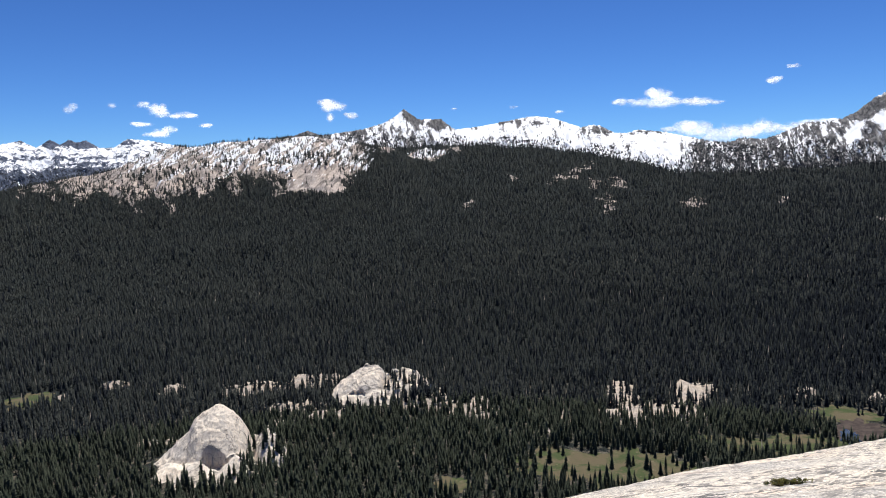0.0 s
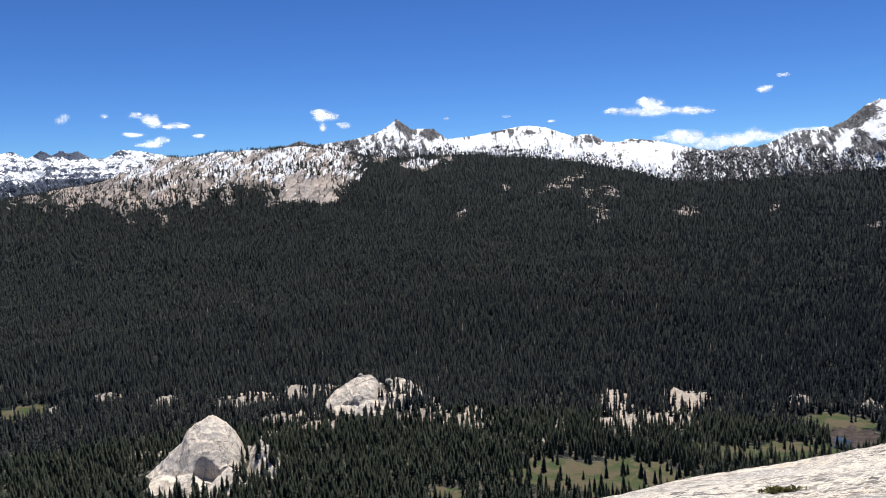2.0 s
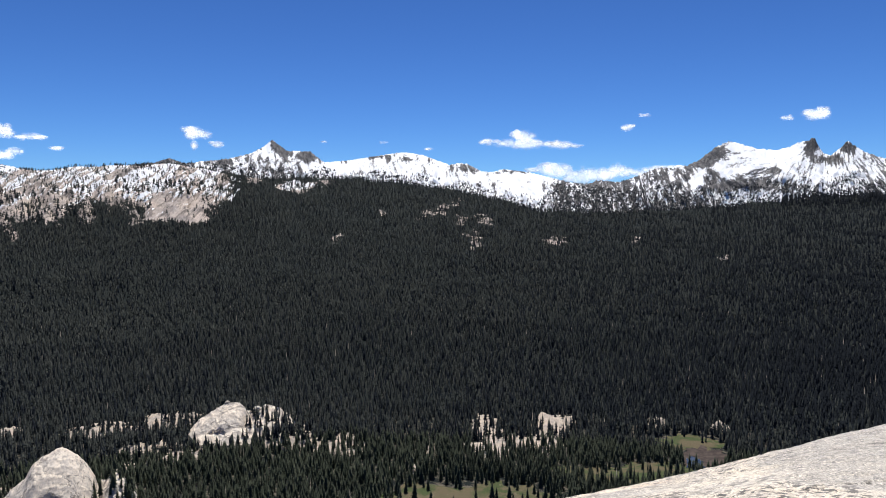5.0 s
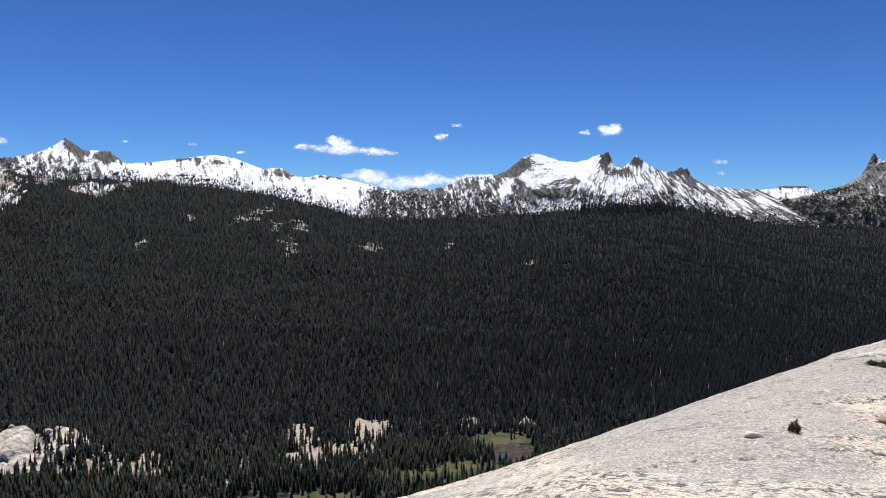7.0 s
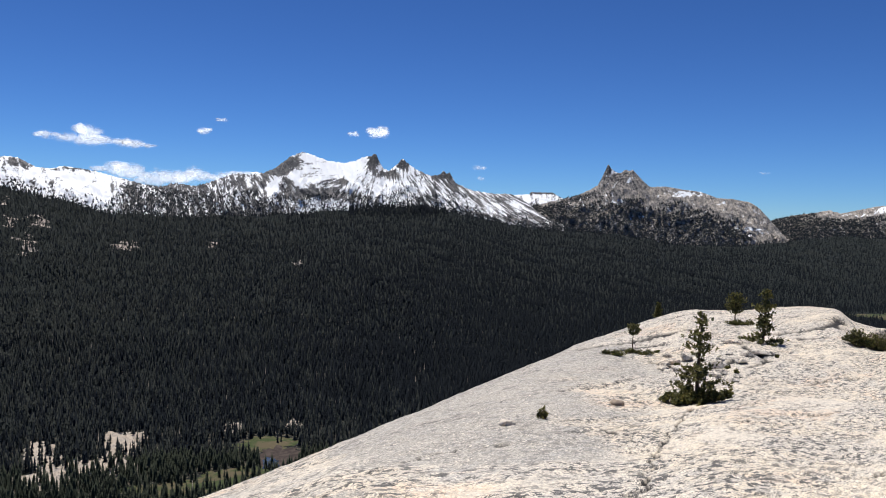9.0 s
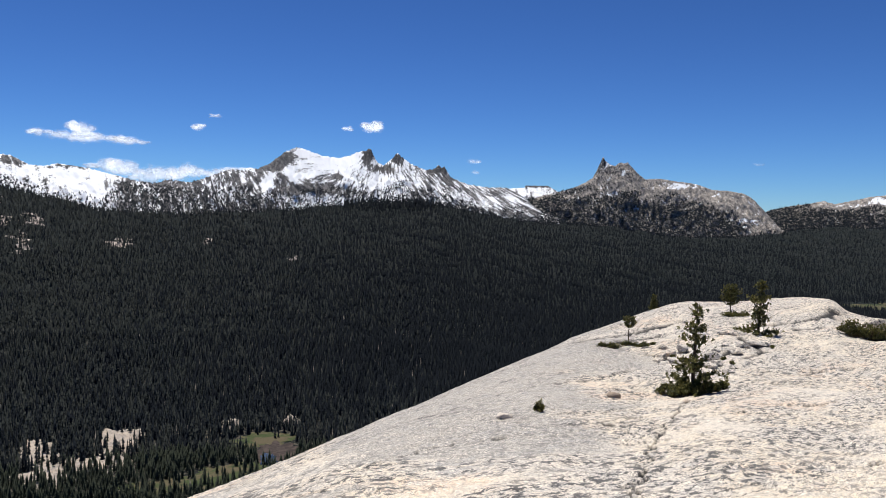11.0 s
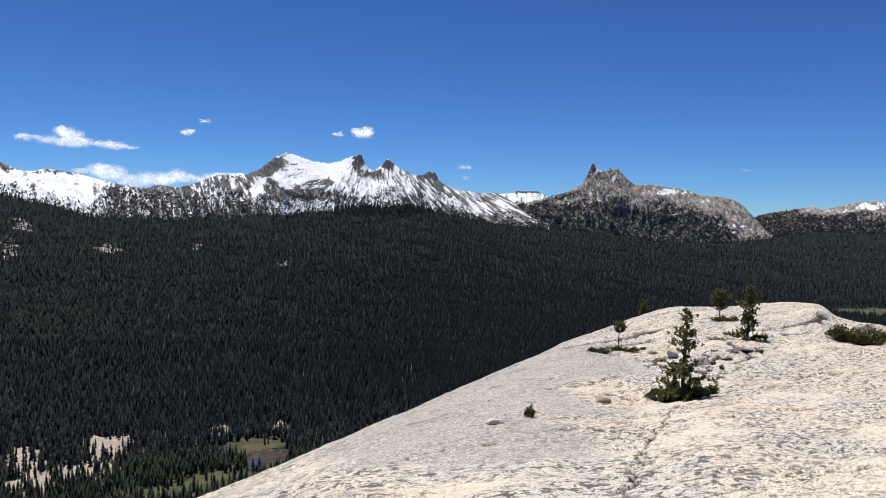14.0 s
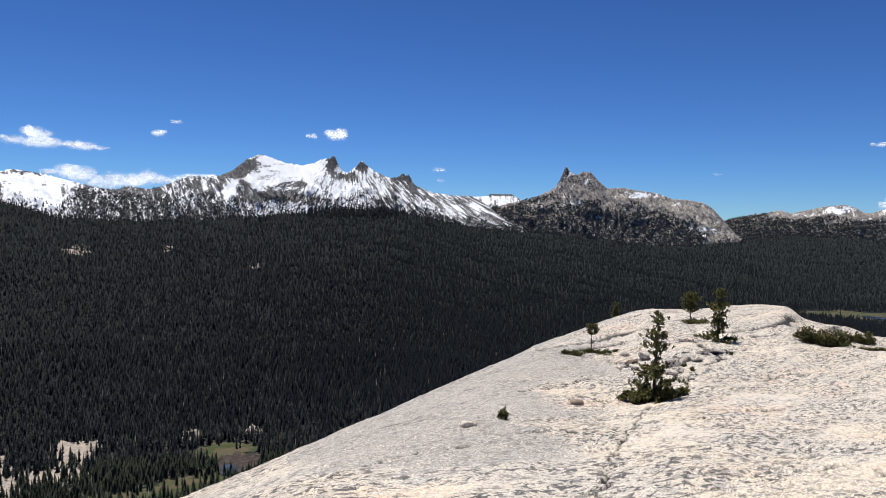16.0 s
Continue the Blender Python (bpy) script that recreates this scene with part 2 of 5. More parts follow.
def cloud_mat(name, thick):
    """White vapour, thinning towards the edge of each puff."""
    m = Nodes(name, 1.0, 0.0)
    edge = m.attribute("edge")
    n = m.noise(0.0085, 7, 0.60, twist=0.4)
    d = m.maths("ADD", m.maths("MULTIPLY", n, 1.9), m.maths("MULTIPLY", edge, 1.0))
    alpha = m.ramp(d, 1.05, 2.05, 0.0, thick)
    m.put(m.bsdf.inputs["Alpha"], alpha)
    # Puffs glow of themselves: sunlight scattered in the vapour is put in as emission.
    m.put(m.bsdf.inputs["Emission Color"], (0.93, 0.95, 1.0))
    m.bsdf.inputs["Emission Strength"].default_value = 0.55
    return m.done((0.85, 0.87, 0.9))


def outcrop_stone():
    m = Nodes("outcrop_granite", 0.9, 0.15)
    c = m.mix(m.ramp(m.noise(0.08, 6, 0.65), 0.4, 0.62), (0.47, 0.395, 0.32), (0.33, 0.295, 0.26))
    c = m.mix(m.ramp(m.noise(0.5, 6, 0.7), 0.5, 0.64, 0, 0.8), c, (0.14, 0.125, 0.105))
    return m.done(c, m.bump(m.noise(0.4, 7, 0.68), 0.9, 1.0))


GRANITE, DOME_GRANITE, OUTCROP, SOIL = near_granite(), far_granite(), outcrop_stone(), ground_soil()
BROWN_STONE = brown_stone()
GRASS, MUD, WATER = grass_mat(), mud_mat(), water_mat()
ROCK_GREY = mountain_rock("peak_rock", (0.23, 0.22, 0.217), (0.14, 0.137, 0.14), (0.043, 0.045, 0.051))
ROCK_PALE = mountain_rock("pale_peak_granite", (0.50, 0.445, 0.385), (0.34, 0.31, 0.285), (0.10, 0.098, 0.098), 0.55, 0.8, 1.0, 1.2)
# Blue of distance: haze put into the rock colour of the farthest range.
ROCK_HAZE = mountain_rock("hazy_peak_rock", (0.12, 0.145, 0.20), (0.085, 0.105, 0.155), (0.05, 0.065, 0.10), 0.92, 1.6, 0.55, 0.8)
# Bluish: the haze over distant forest is put into this needle colour.
HAZY_NEEDLE = needle_mat("hazy_forest_needles", (0.015, 0.019, 0.024), (0.025, 0.031, 0.038), (0.019, 0.024, 0.030))
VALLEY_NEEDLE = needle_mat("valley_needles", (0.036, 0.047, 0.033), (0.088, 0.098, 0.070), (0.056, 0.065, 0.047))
# Lighter copy for the slopes to the left: brighter light put into colour.
LIT_SLOPE_NEEDLE = needle_mat("lit_slope_needles", (0.031, 0.037, 0.036), (0.083, 0.089, 0.080), (0.049, 0.057, 0.054))
SNAG = bark_mat("dead_wood", (0.20, 0.18, 0.16), (0.32, 0.29, 0.26), 1.0)
BARK = bark_mat("pine_bark", (0.07, 0.05, 0.035), (0.16, 0.12, 0.09), 6.0)
DOME_NEEDLE = dome_needles()
VAPOUR, WISP = cloud_mat("cloud_vapour", 0.82), cloud_mat("thin_cloud_vapour", 0.36)


# ---- mesh helpers ----
def raw_mesh(name, verts, faces, mats, smooth=True, attrs=None, slots=None, normals=None):
    """A mesh from arrays; faces is an (n, 3) or (n, 4) array."""
    me = bpy.data.meshes.new(name)
    verts, faces = np.asarray(verts, np.float32), np.asarray(faces, np.int32)
    n, k = faces.shape
    me.vertices.add(len(verts))
    me.vertices.foreach_set("co", verts.ravel())
    me.loops.add(n * k)
    me.loops.foreach_set("vertex_index", faces.ravel())
    me.polygons.add(n)
    me.polygons.foreach_set("loop_start", np.arange(0, n * k, k, dtype=np.int32))
    me.polygons.foreach_set("loop_total", np.full(n, k, dtype=np.int32))
    for m in mats:
        me.materials.append(m)
    if slots is not None:
        me.polygons.foreach_set("material_index", np.asarray(slots, np.int32))
    for key, values in (attrs or {}).items():
        a = me.attributes.new(key, "FLOAT", "POINT")
        a.data.foreach_set("value", np.asarray(values, np.float32).ravel())
    if normals is not None:
        a = me.attributes.new("custom_normal", "FLOAT_VECTOR", "POINT")
        a.data.foreach_set("vector", np.asarray(normals, np.float32).ravel())
    me.update(calc_edges=True)
    me.polygons.foreach_set("use_smooth", np.full(n, bool(smooth)))
    me.validate()
    return me


def grid_faces(rows, cols, wrap=False):
    i, j = np.meshgrid(np.arange(rows - 1), np.arange(cols if wrap else cols - 1), indexing="ij")
    a, b = i * cols + j, i * cols + (j + 1) % cols
    return np.stack([a, b, b + cols, a + cols], -1).reshape(-1, 4)


def part(name, mesh, parent, label=""):
    ob = new(name, mesh)
    ob.parent = parent
    return tagged(ob, label) if label else ob


# ---- the lie of the land ----
CREST = soft_line([(-60, 0.3), (-34, 0.0), (-29.8, 0.1), (-27.9, 0.55), (-25.5, 0.95), (-23.4, 1.15), (-21.9, 1.95), (-20.8, 2.5), (-19.3, 2.9), (-15.9, 3.2), (-13.1, 3.42), (-10.7, 3.52),
                   (-9, 3.55), (-7.4, 3.2), (-5, 2.75), (-2.5, 2.55), (-0.8, 2.65), (3.4, 2.62), (7.1, 2.34), (10.8, 1.8), (14.4, 1.02), (16.4, 0.42), (20.1, 0.05),
                   (24.5, 0.2), (30, 0.5), (32.6, 0.85), (36.6, 1.15), (40.5, 1.1), (44.4, 0.4), (48, -0.25), (52.8, -0.3), (57, -1.0), (61, -1.15), (64.6, -0.7), (68, -0.15), (74, -0.42), (100, -0.4)], 1.0)
CREST_R = soft_line([(-60, 2600), (20, 2600), (40, 3000), (55, 3600), (70, 4100), (100, 4100)], 3)
FLOOR_R = soft_line([(-60, 1000), (30, 1000), (45, 1200), (60, 2000), (70, 2950), (100, 3000)], 3)
ROCK_FOOT = line([(-60, 1.0), (-31, 0.6), (-28, -0.2), (-26.0, -0.6), (-24.2, -0.9), (-19.6, -1.1), (-17, -1.0), (-15.2, -0.1), (-13.5, 0.1), (-12.0, -0.5), (-8.4, -0.6), (-7.4, -0.3), (-6.4, 0.6), (-5.2, 1.7), (-3.5, 2.5), (-1.5, 3.3), (0, 6)])


def land(az, r):
    """Height of the ground."""
    az, r = np.asarray(az, float), np.asarray(r, float)
    a = np.clip(np.where(az > 180, az - 360, az), -60, 100)
    big, low = CREST_R(a), FLOOR_R(a)
    top = EYE + big * tan_deg(CREST(a))
    w = np.clip((r - low) / (big - low), 0, 1)
    rise = top * w ** (1.25 + 0.5 * step(0, -14, a))
    back = -0.12 * np.clip(r - big, 0, None)
    x, y = polar(az, r)
    rough = fbm(x / 420, y / 420, 5, 4) * 26 * w * (1 - w) * 2 + fbm(x / 90, y / 90, 11, 4) * 7 * step(0.05, 0.5, w)
    rough = rough + fbm(x / 120, y / 120, 21, 3) * 1.2
    cliff = step(0.62, 0.85, w) * step(-3, -9, a) * (1 - step(1.0, 1.02, r / big))
    rough = rough + cliff * (ridged(a * 1.6, r / 170, 45, 5, 0.55) - 0.3) * 34 * np.sin(np.pi * np.clip((w - 0.6) / 0.4, 0, 1))
    return rise + back + rough


def rockiness(az, r, z):
    """How bare (0 to 1) the hillside is, and how snowy."""
    el = np.degrees(np.arctan2(z - EYE, r))
    x, y = polar(az, r)
    bare = step(-0.8, 1.2, el - ROCK_FOOT(az) - 0.25 + 1.1 * fbm(az * 0.9, el * 0.7, 31, 5, 0.6)) * step(0, -1, az)
    spot = 0 * az
    ja, je = az + 0.7 * fbm(x / 60, y / 60, 33, 4), el + 0.35 * fbm(x / 60 + 9, y / 60, 35, 4)
    for a0, e0, wa, we, tilt in ((9.6, 0.4, 0.9, 1.0, 2.1), (11.3, -0.35, 0.8, 0.6, 0), (12.9, -0.4, 1.0, 0.6, 0), (12.2, -1.8, 0.7, 1.2, 0), (18.2, -2.0, 1.2, 0.6, 0.5), (5.3, 0.1, 0.6, 0.4, 0.5), (1.8, -1.8, 0.4, 0.3, 0), (24.1, -1.8, 0.6, 0.3, 0), (-1.0, 2.0, 2.2, 0.45, 0), (1.0, 2.3, 1.2, 0.4, 0), (30.0, -3.0, 0.7, 0.25, 0)):
        spot = np.maximum(spot, 1.05 - np.hypot((ja - a0 - tilt * (je - e0)) / wa, (je - e0) / we))
    bare = np.maximum(bare, np.clip(spot, 0, 1))
    high = step(-0.8, 1.6, el) * step(-27, -20, az) * step(-2, -6, az)
    s = ridged(az * 1.6 + el * 1.1, el * 1.1, 41, 5, 0.6)
    snow = high * (0.08 + 0.14 * step(-20, -10, az) + 0.06 * step(1, 3, el) + 0.35 * np.clip(s, -1, 1)) + np.clip(1.1 - np.hypot((az + 0.8) / 2.4, (el - 2.1) / 0.5), 0, 1) * 0.9
    snow = snow - 0.8 * (1 - np.clip(high + np.clip(1.3 - np.hypot((az + 0.8) / 2.4, (el - 2.1) / 0.5), 0, 1), 0, 1))
    slab = np.clip(1.3 - np.maximum(np.abs(az + 9.1 + 0.35 * (el - 0.4)) / 1.9, np.abs(el - 0.45) / 1.0) + 0.35 * fbm(x / 70, y / 70, 47, 4), 0, 1)
    snow = snow * (1 - 0.9 * step(0.1, 0.5, slab))
    bare = np.maximum(bare, step(0.1, 0.4, slab))
    return bare, snow, slab


AZ_IN = np.arange(-40, 86, 0.25)
AZ_OUT = np.arange(86, 320, 4.0)
AZ_ALL = np.concatenate([AZ_IN, AZ_OUT])
R_ALL = np.concatenate([np.arange(20, 500, 40), np.arange(500, 1000, 12.5), np.geomspace(1000, 4990, 200)])


def build_ground():
    a, r = np.meshgrid(AZ_ALL, R_ALL)
    z = land(a, r)
    x, y = polar(a, r)
    bare, snow, _ = rockiness(a, r, z)
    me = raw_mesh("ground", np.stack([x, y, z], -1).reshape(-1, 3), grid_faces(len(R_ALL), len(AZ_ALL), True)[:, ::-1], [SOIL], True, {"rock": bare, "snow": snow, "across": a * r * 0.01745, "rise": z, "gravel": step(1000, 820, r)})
    return tagged(new("ground", me), "forested valley floor rising to a rocky, snow-patched ridge", "ground", kind="structure")


# ---- the granite dome underfoot ----
RIM = soft_line([(-180, -14), (-60, -24), (-10, -26), (9.3, -22.95), (17, -20.9), (25, -18.9), (30, -17.4), (34.3, -15.8), (38.3, -14.15), (42.5, -12.45), (46.7, -10.55), (50.9, -8.6), (55, -6.95),
                 (58.4, -5.75), (63, -5.4), (66, -5.1), (68.2, -5.0), (69.0, -5.75), (70.5, -6.1), (71.8, -6.25), (73.2, -6.75), (80, -7.2), (120, -12), (180, -14)], 0.4)
RIM_R = soft_line([(-180, 40), (-60, 14), (0, 12), (9, 13), (20, 16), (30, 20), (40, 28), (50, 42), (58, 60), (66, 66), (72, 60), (80, 50), (120, 40), (180, 40)], 5)
RIM_BROAD = lambda a: sum(RIM(a + 1.6 * k) for k in range(-4, 5)) / 9
HOLLOW = soft_line([(-180, 0.3), (34, 0.1), (48, 1.0), (56, 2.2), (66, 2.3), (74, 1.6), (90, 0.4), (180, 0.3)], 3)
STAND = 1.6


def dome_height(az, r):
    """The smooth form of the dome, as a height in the world."""
    a = np.where(np.asarray(az, float) > 180, np.asarray(az, float) - 360, az)
    big = RIM_R(a)
    u = np.asarray(r, float) / big
    near = step(0.95, 0.45, u)
    t = -tan_deg(RIM(a) * (1 - near) + RIM_BROAD(a) * near)
    inner = STAND * (1 - u) ** 2 + HOLLOW(a) * np.clip(u, 0, 1) ** 1.5 * (1 - np.clip(u, 0, 1)) ** 2 / 0.0916
    outer = 9.0 * (u - 1) ** 2
    return EYE - t * r - np.where(u < 1, inner, outer)


def dome_relief(x, y, r):
    """Weathering: swells, sheets that have peeled off, pits."""
    east = np.degrees(np.arctan2(x, y))
    d = (0.05 + 0.09 * step(44, 58, east)) * fbm(x / 7.0, y / 7.0, 61, 4) * step(3, 20, r)
    c, s = math.cos(radians(3)), math.sin(radians(3))
    p, q = x * c + y * s, -x * s + y * c
    sheet = fbm(p / 9.0, q / 2.2, 71, 6, 0.62)
    k = np.floor(sheet * 3.2) / 3.2
    d = d + (0.022 + 0.06 * step(44, 60, east)) * (k + step(0.80, 1.0, sheet * 3.2 - np.floor(sheet * 3.2)) / 3.2)
    d = d + 0.03 * fbm(x / 0.8, y / 0.8, 81, 4, 0.6)
    pits = fbm(x / 0.33, y / 0.33, 91, 3, 0.6)
    d = d - 0.05 * step(0.25, 0.6, pits) * step(-0.3, 0.4, fbm(x / 5, y / 5, 95, 2))
    return d * 0.9


def on_dome(az, el):
    """The place where the sight line at az, el meets the dome."""
    r = np.linspace(2, 90, 4000)
    gap = EYE + r * tan_deg(el) - dome_height(az, r)
    k = int(np.argmax(gap < 0)) if (gap < 0).any() else int(np.argmin(gap))
    x, y = polar(az, r[k])
    lift = float(dome_relief(np.array([x]), np.array([y]), np.array([r[k]]))[0])
    return Vector((float(x), float(y), float(dome_height(az, r[k])) + lift))


MAIN_CRACKS = [  # each a chain of sight lines (az, el), its width and depth in metres
    ([(55.6, -19.6), (55.85, -18.2), (56.3, -16.6), (57.5, -15.1), (58.4, -13.6), (59.1, -12.4)], 0.039, 0.09),
    ([(53.2, -14.7), (54.6, -15.0), (55.8, -15.3), (57.4, -15.0)], 0.033, 0.06),
    ([(35.6, -18.0), (39.5, -17.1), (43.5, -16.35), (46.0, -16.1)], 0.028, 0.05),
    ([(60.5, -13.6), (62.2, -13.2), (65.2, -12.3), (68.4, -11.9)], 0.028, 0.05),
    ([(66.6, -10.0), (68.3, -9.5), (69.8, -9.3), (71.2, -9.2)], 0.055, 0.09),
    ([(70.5, -15.3), (71.8, -14.7), (73.0, -14.9), (74.6, -15.2)], 0.033, 0.07),
    ([(51.3, -8.9), (53.6, -8.5), (56.0, -7.8), (58.6, -7.0)], 0.121, 0.13),
    ([(52.3, -9.2), (54.5, -8.75), (57.5, -8.0)], 0.083, 0.09),
]
SIDE_CRACKS = [
    ([(64.5, -6.9), (66.5, -6.6), (67.8, -6.2), (68.3, -5.7)], 0.165, 0.20),
    ([(66.0, -7.2), (67.6, -6.9)], 0.083, 0.09),
    ([(49.8, -12.0), (52.4, -11.5), (55.4, -10.6)], 0.039, 0.05),
    ([(56.3, -9.4), (58.4, -9.9), (60.4, -9.6), (62.2, -9.0)], 0.090, 0.12),
    ([(62.4, -8.1), (64.2, -8.9), (63.0, -9.4)], 0.080, 0.12),
    ([(52.0, -14.1), (53.6, -13.7), (55.6, -13.2)], 0.030, 0.05),
    ([(60.8, -10.4), (62.8, -10.6), (65.5, -10.4)], 0.040, 0.06),
    ([(61.0, -16.6), (63.2, -16.4)], 0.022, 0.05),
]


def build_dome():
    az = np.concatenate([np.arange(-40, 4, 1.0), np.arange(4, 20, 0.25), np.arange(20, 76, 0.105), np.arange(76, 90, 0.5), np.arange(90, 320, 5.0)])
    r = np.concatenate([[0.004, 0.5], np.geomspace(1.5, 3.8, 8)[:-1], np.geomspace(3.8, 75, 440)[:-1], np.geomspace(75, 420, 70)])
    a, rr = np.meshgrid(az, r)
    x, y = polar(a, rr)
    z = dome_height(a, rr)
    z = z + dome_relief(x, y, rr) * np.where(rr > 5, 1, 0.2) * (1 + 4 * step(70, 200, rr))
    crack = np.zeros_like(z)
    sink = np.zeros_like(z)
    wob = 0.16 * fbm(x / 0.9, y / 0.9, 101, 5, 0.6)
    for chain, width, deep in MAIN_CRACKS + SIDE_CRACKS:
        ps = [on_dome(*c) for c in chain]
        near = np.full_like(z, 1e9)
        for p, q in zip(ps[:-1], ps[1:]):
            d = np.array([q.x - p.x, q.y - p.y])
            t = np.clip(((x - p.x) * d[0] + (y - p.y) * d[1]) / (d @ d), 0, 1)
            gap = np.hypot(x - p.x - t * d[0], y - p.y - t * d[1]) * np.sign((x - p.x) * d[1] - (y - p.y) * d[0])
            near = np.where(np.abs(gap) < np.abs(near), gap, near)
        near = np.abs(near + wob)
        w = (0.85 if width < 0.06 else 1.5) * width * (1.1 + 1.4 * np.clip(0.5 + fbm(x / 1.5, y / 1.5, 107, 2), 0, 1))
        f = 1 - step(0.4, 1.0, near / w)
        crack, sink = np.maximum(crack, f), np.maximum(sink, f * deep)
    z = np.maximum(z - sink, -6)
    faces = grid_faces(len(r), len(az), True)[:, ::-1]
    me = raw_mesh("granite_dome", np.stack([x, y, z], -1).reshape(-1, 3), faces, [GRANITE], True, {"crack": np.clip(crack * 1.5, 0, 1), "grey": np.maximum(step(28, 36, a) * step(60, 48, a + 5 * fbm(x / 6, y / 6, 111, 4)) * step(9, 16, rr), 0.42 * step(42, 30, a))})
    return tagged(new("granite_dome", me), "smooth pale granite dome with cracks and lichens", "rock dome", kind="structure")


# ---- distant mountains ----
def build_mountain(name, label, crest, radius, depth, low, mat, bias, ribs=1.0, seed=0, spots=(), az_step=0.055, rows=72, jag=0.05, face_shade=(), lean=((0, 0.2),)):
    """A range whose crest runs along the chain (az, el); bias(az, el, up) says how snowy, spots (az, el, half width, half height, change, lean) where more or less. Returns its grid."""
    f = line(crest)
    az = np.arange(crest[0][0], crest[-1][0] + 1e-6, az_step)
    top_el = f(az) + jag * fbm(az * 5, az * 0, seed, 5, 0.65) * np.clip(np.minimum(az - az[0], az[-1] - az) * 2, 0, 1)
    v = np.concatenate([np.linspace(0, 1, rows), np.linspace(1, 1.6, 14)[1:]])
    a, vv = np.meshgrid(az, v)
    broad = np.convolve(np.pad(f(az), 20, mode="edge"), np.ones(41) / 41, "valid")
    top, base_top = EYE + radius * tan_deg(top_el), EYE + radius * tan_deg(np.minimum(broad, top_el + 0.1))
    foot = EYE + (radius - depth) * tan_deg(low)
    front = np.clip(vv, 0, 1)
    wide = a * radius * 0.01745
    warp = 30 * fbm(wide / 200, vv * 3, seed + 3, 3)
    ribs_n = ridged((wide + warp) / 150, vv * 2.0 + wide / 500, seed + 5, 6, 0.6)
    env = np.sin(np.pi * np.clip(front, 0, 1) ** 0.8)
    shape = front ** 1.15
    z = foot + (base_top[None, :] - foot) * shape + (top - base_top)[None, :] * front ** 9 + (ribs_n - 0.2) * 38 * ribs * env
    z = np.where(vv > 1, top[None, :] - (vv - 1) * 0.55 * depth + 10 * fbm(wide / 60, vv * 9, seed + 9, 3), z)
    r = radius - depth * (1 - vv) - (ribs_n - 0.2) * 45 * ribs * env
    x, y = polar(a, r)
    el = np.degrees(np.arctan2(z - EYE, r))
    peak = top_el - np.convolve(np.pad(top_el, 16, mode="edge"), np.ones(33) / 33, "valid")
    sharp = np.clip(peak / 0.25, 0, 1.3)[None, :] * step(0.72, 0.95, front)
    snow = bias(a, el, front) - 0.34 * np.clip(ribs_n, -1, 1) - 0.15 * sharp
    ja, je = a + 0.25 * fbm(a * 1.7, el * 2.3, seed + 13, 4), el + 0.18 * fbm(a * 1.9 + 5, el * 2.7, seed + 17, 4)
    for a0, e0, wa, we, change, *tilt in spots:
        snow = snow + change * np.clip(1.35 - np.hypot((ja - a0 - sum(tilt) * (je - e0)) / wa, (je - e0) / we), 0, 1)
    # Where the painted shade of the steep faces lies; below zero keeps rock pale.
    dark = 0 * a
    for a0, e0, wa, we, change in face_shade:
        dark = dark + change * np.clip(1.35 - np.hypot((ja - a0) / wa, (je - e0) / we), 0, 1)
    crag = fbm(wide / 45, vv * 14, seed + 21, 4, 0.6) * 10 + ridged(wide / 40, vv * 5, seed + 23, 5, 0.6) * 12 - 4
    z = z + crag * ribs * np.clip(1.1 - snow * 1.3, 0.05, 1) * step(0.0, 0.1, front) * (1 - 0.8 * step(0.96, 1.0, front)) * (vv <= 1)
    me = raw_mesh(name, np.stack([x, y, z], -1).reshape(-1, 3), grid_faces(len(v), len(az))[:, ::-1], [mat], True, {"snow": snow, "face_shade": dark, "across": wide + line(lean)(a) * (z - EYE), "rise": z})
    tagged(new(name, me), label, "mountain")
    return a, el, x, y, z, front


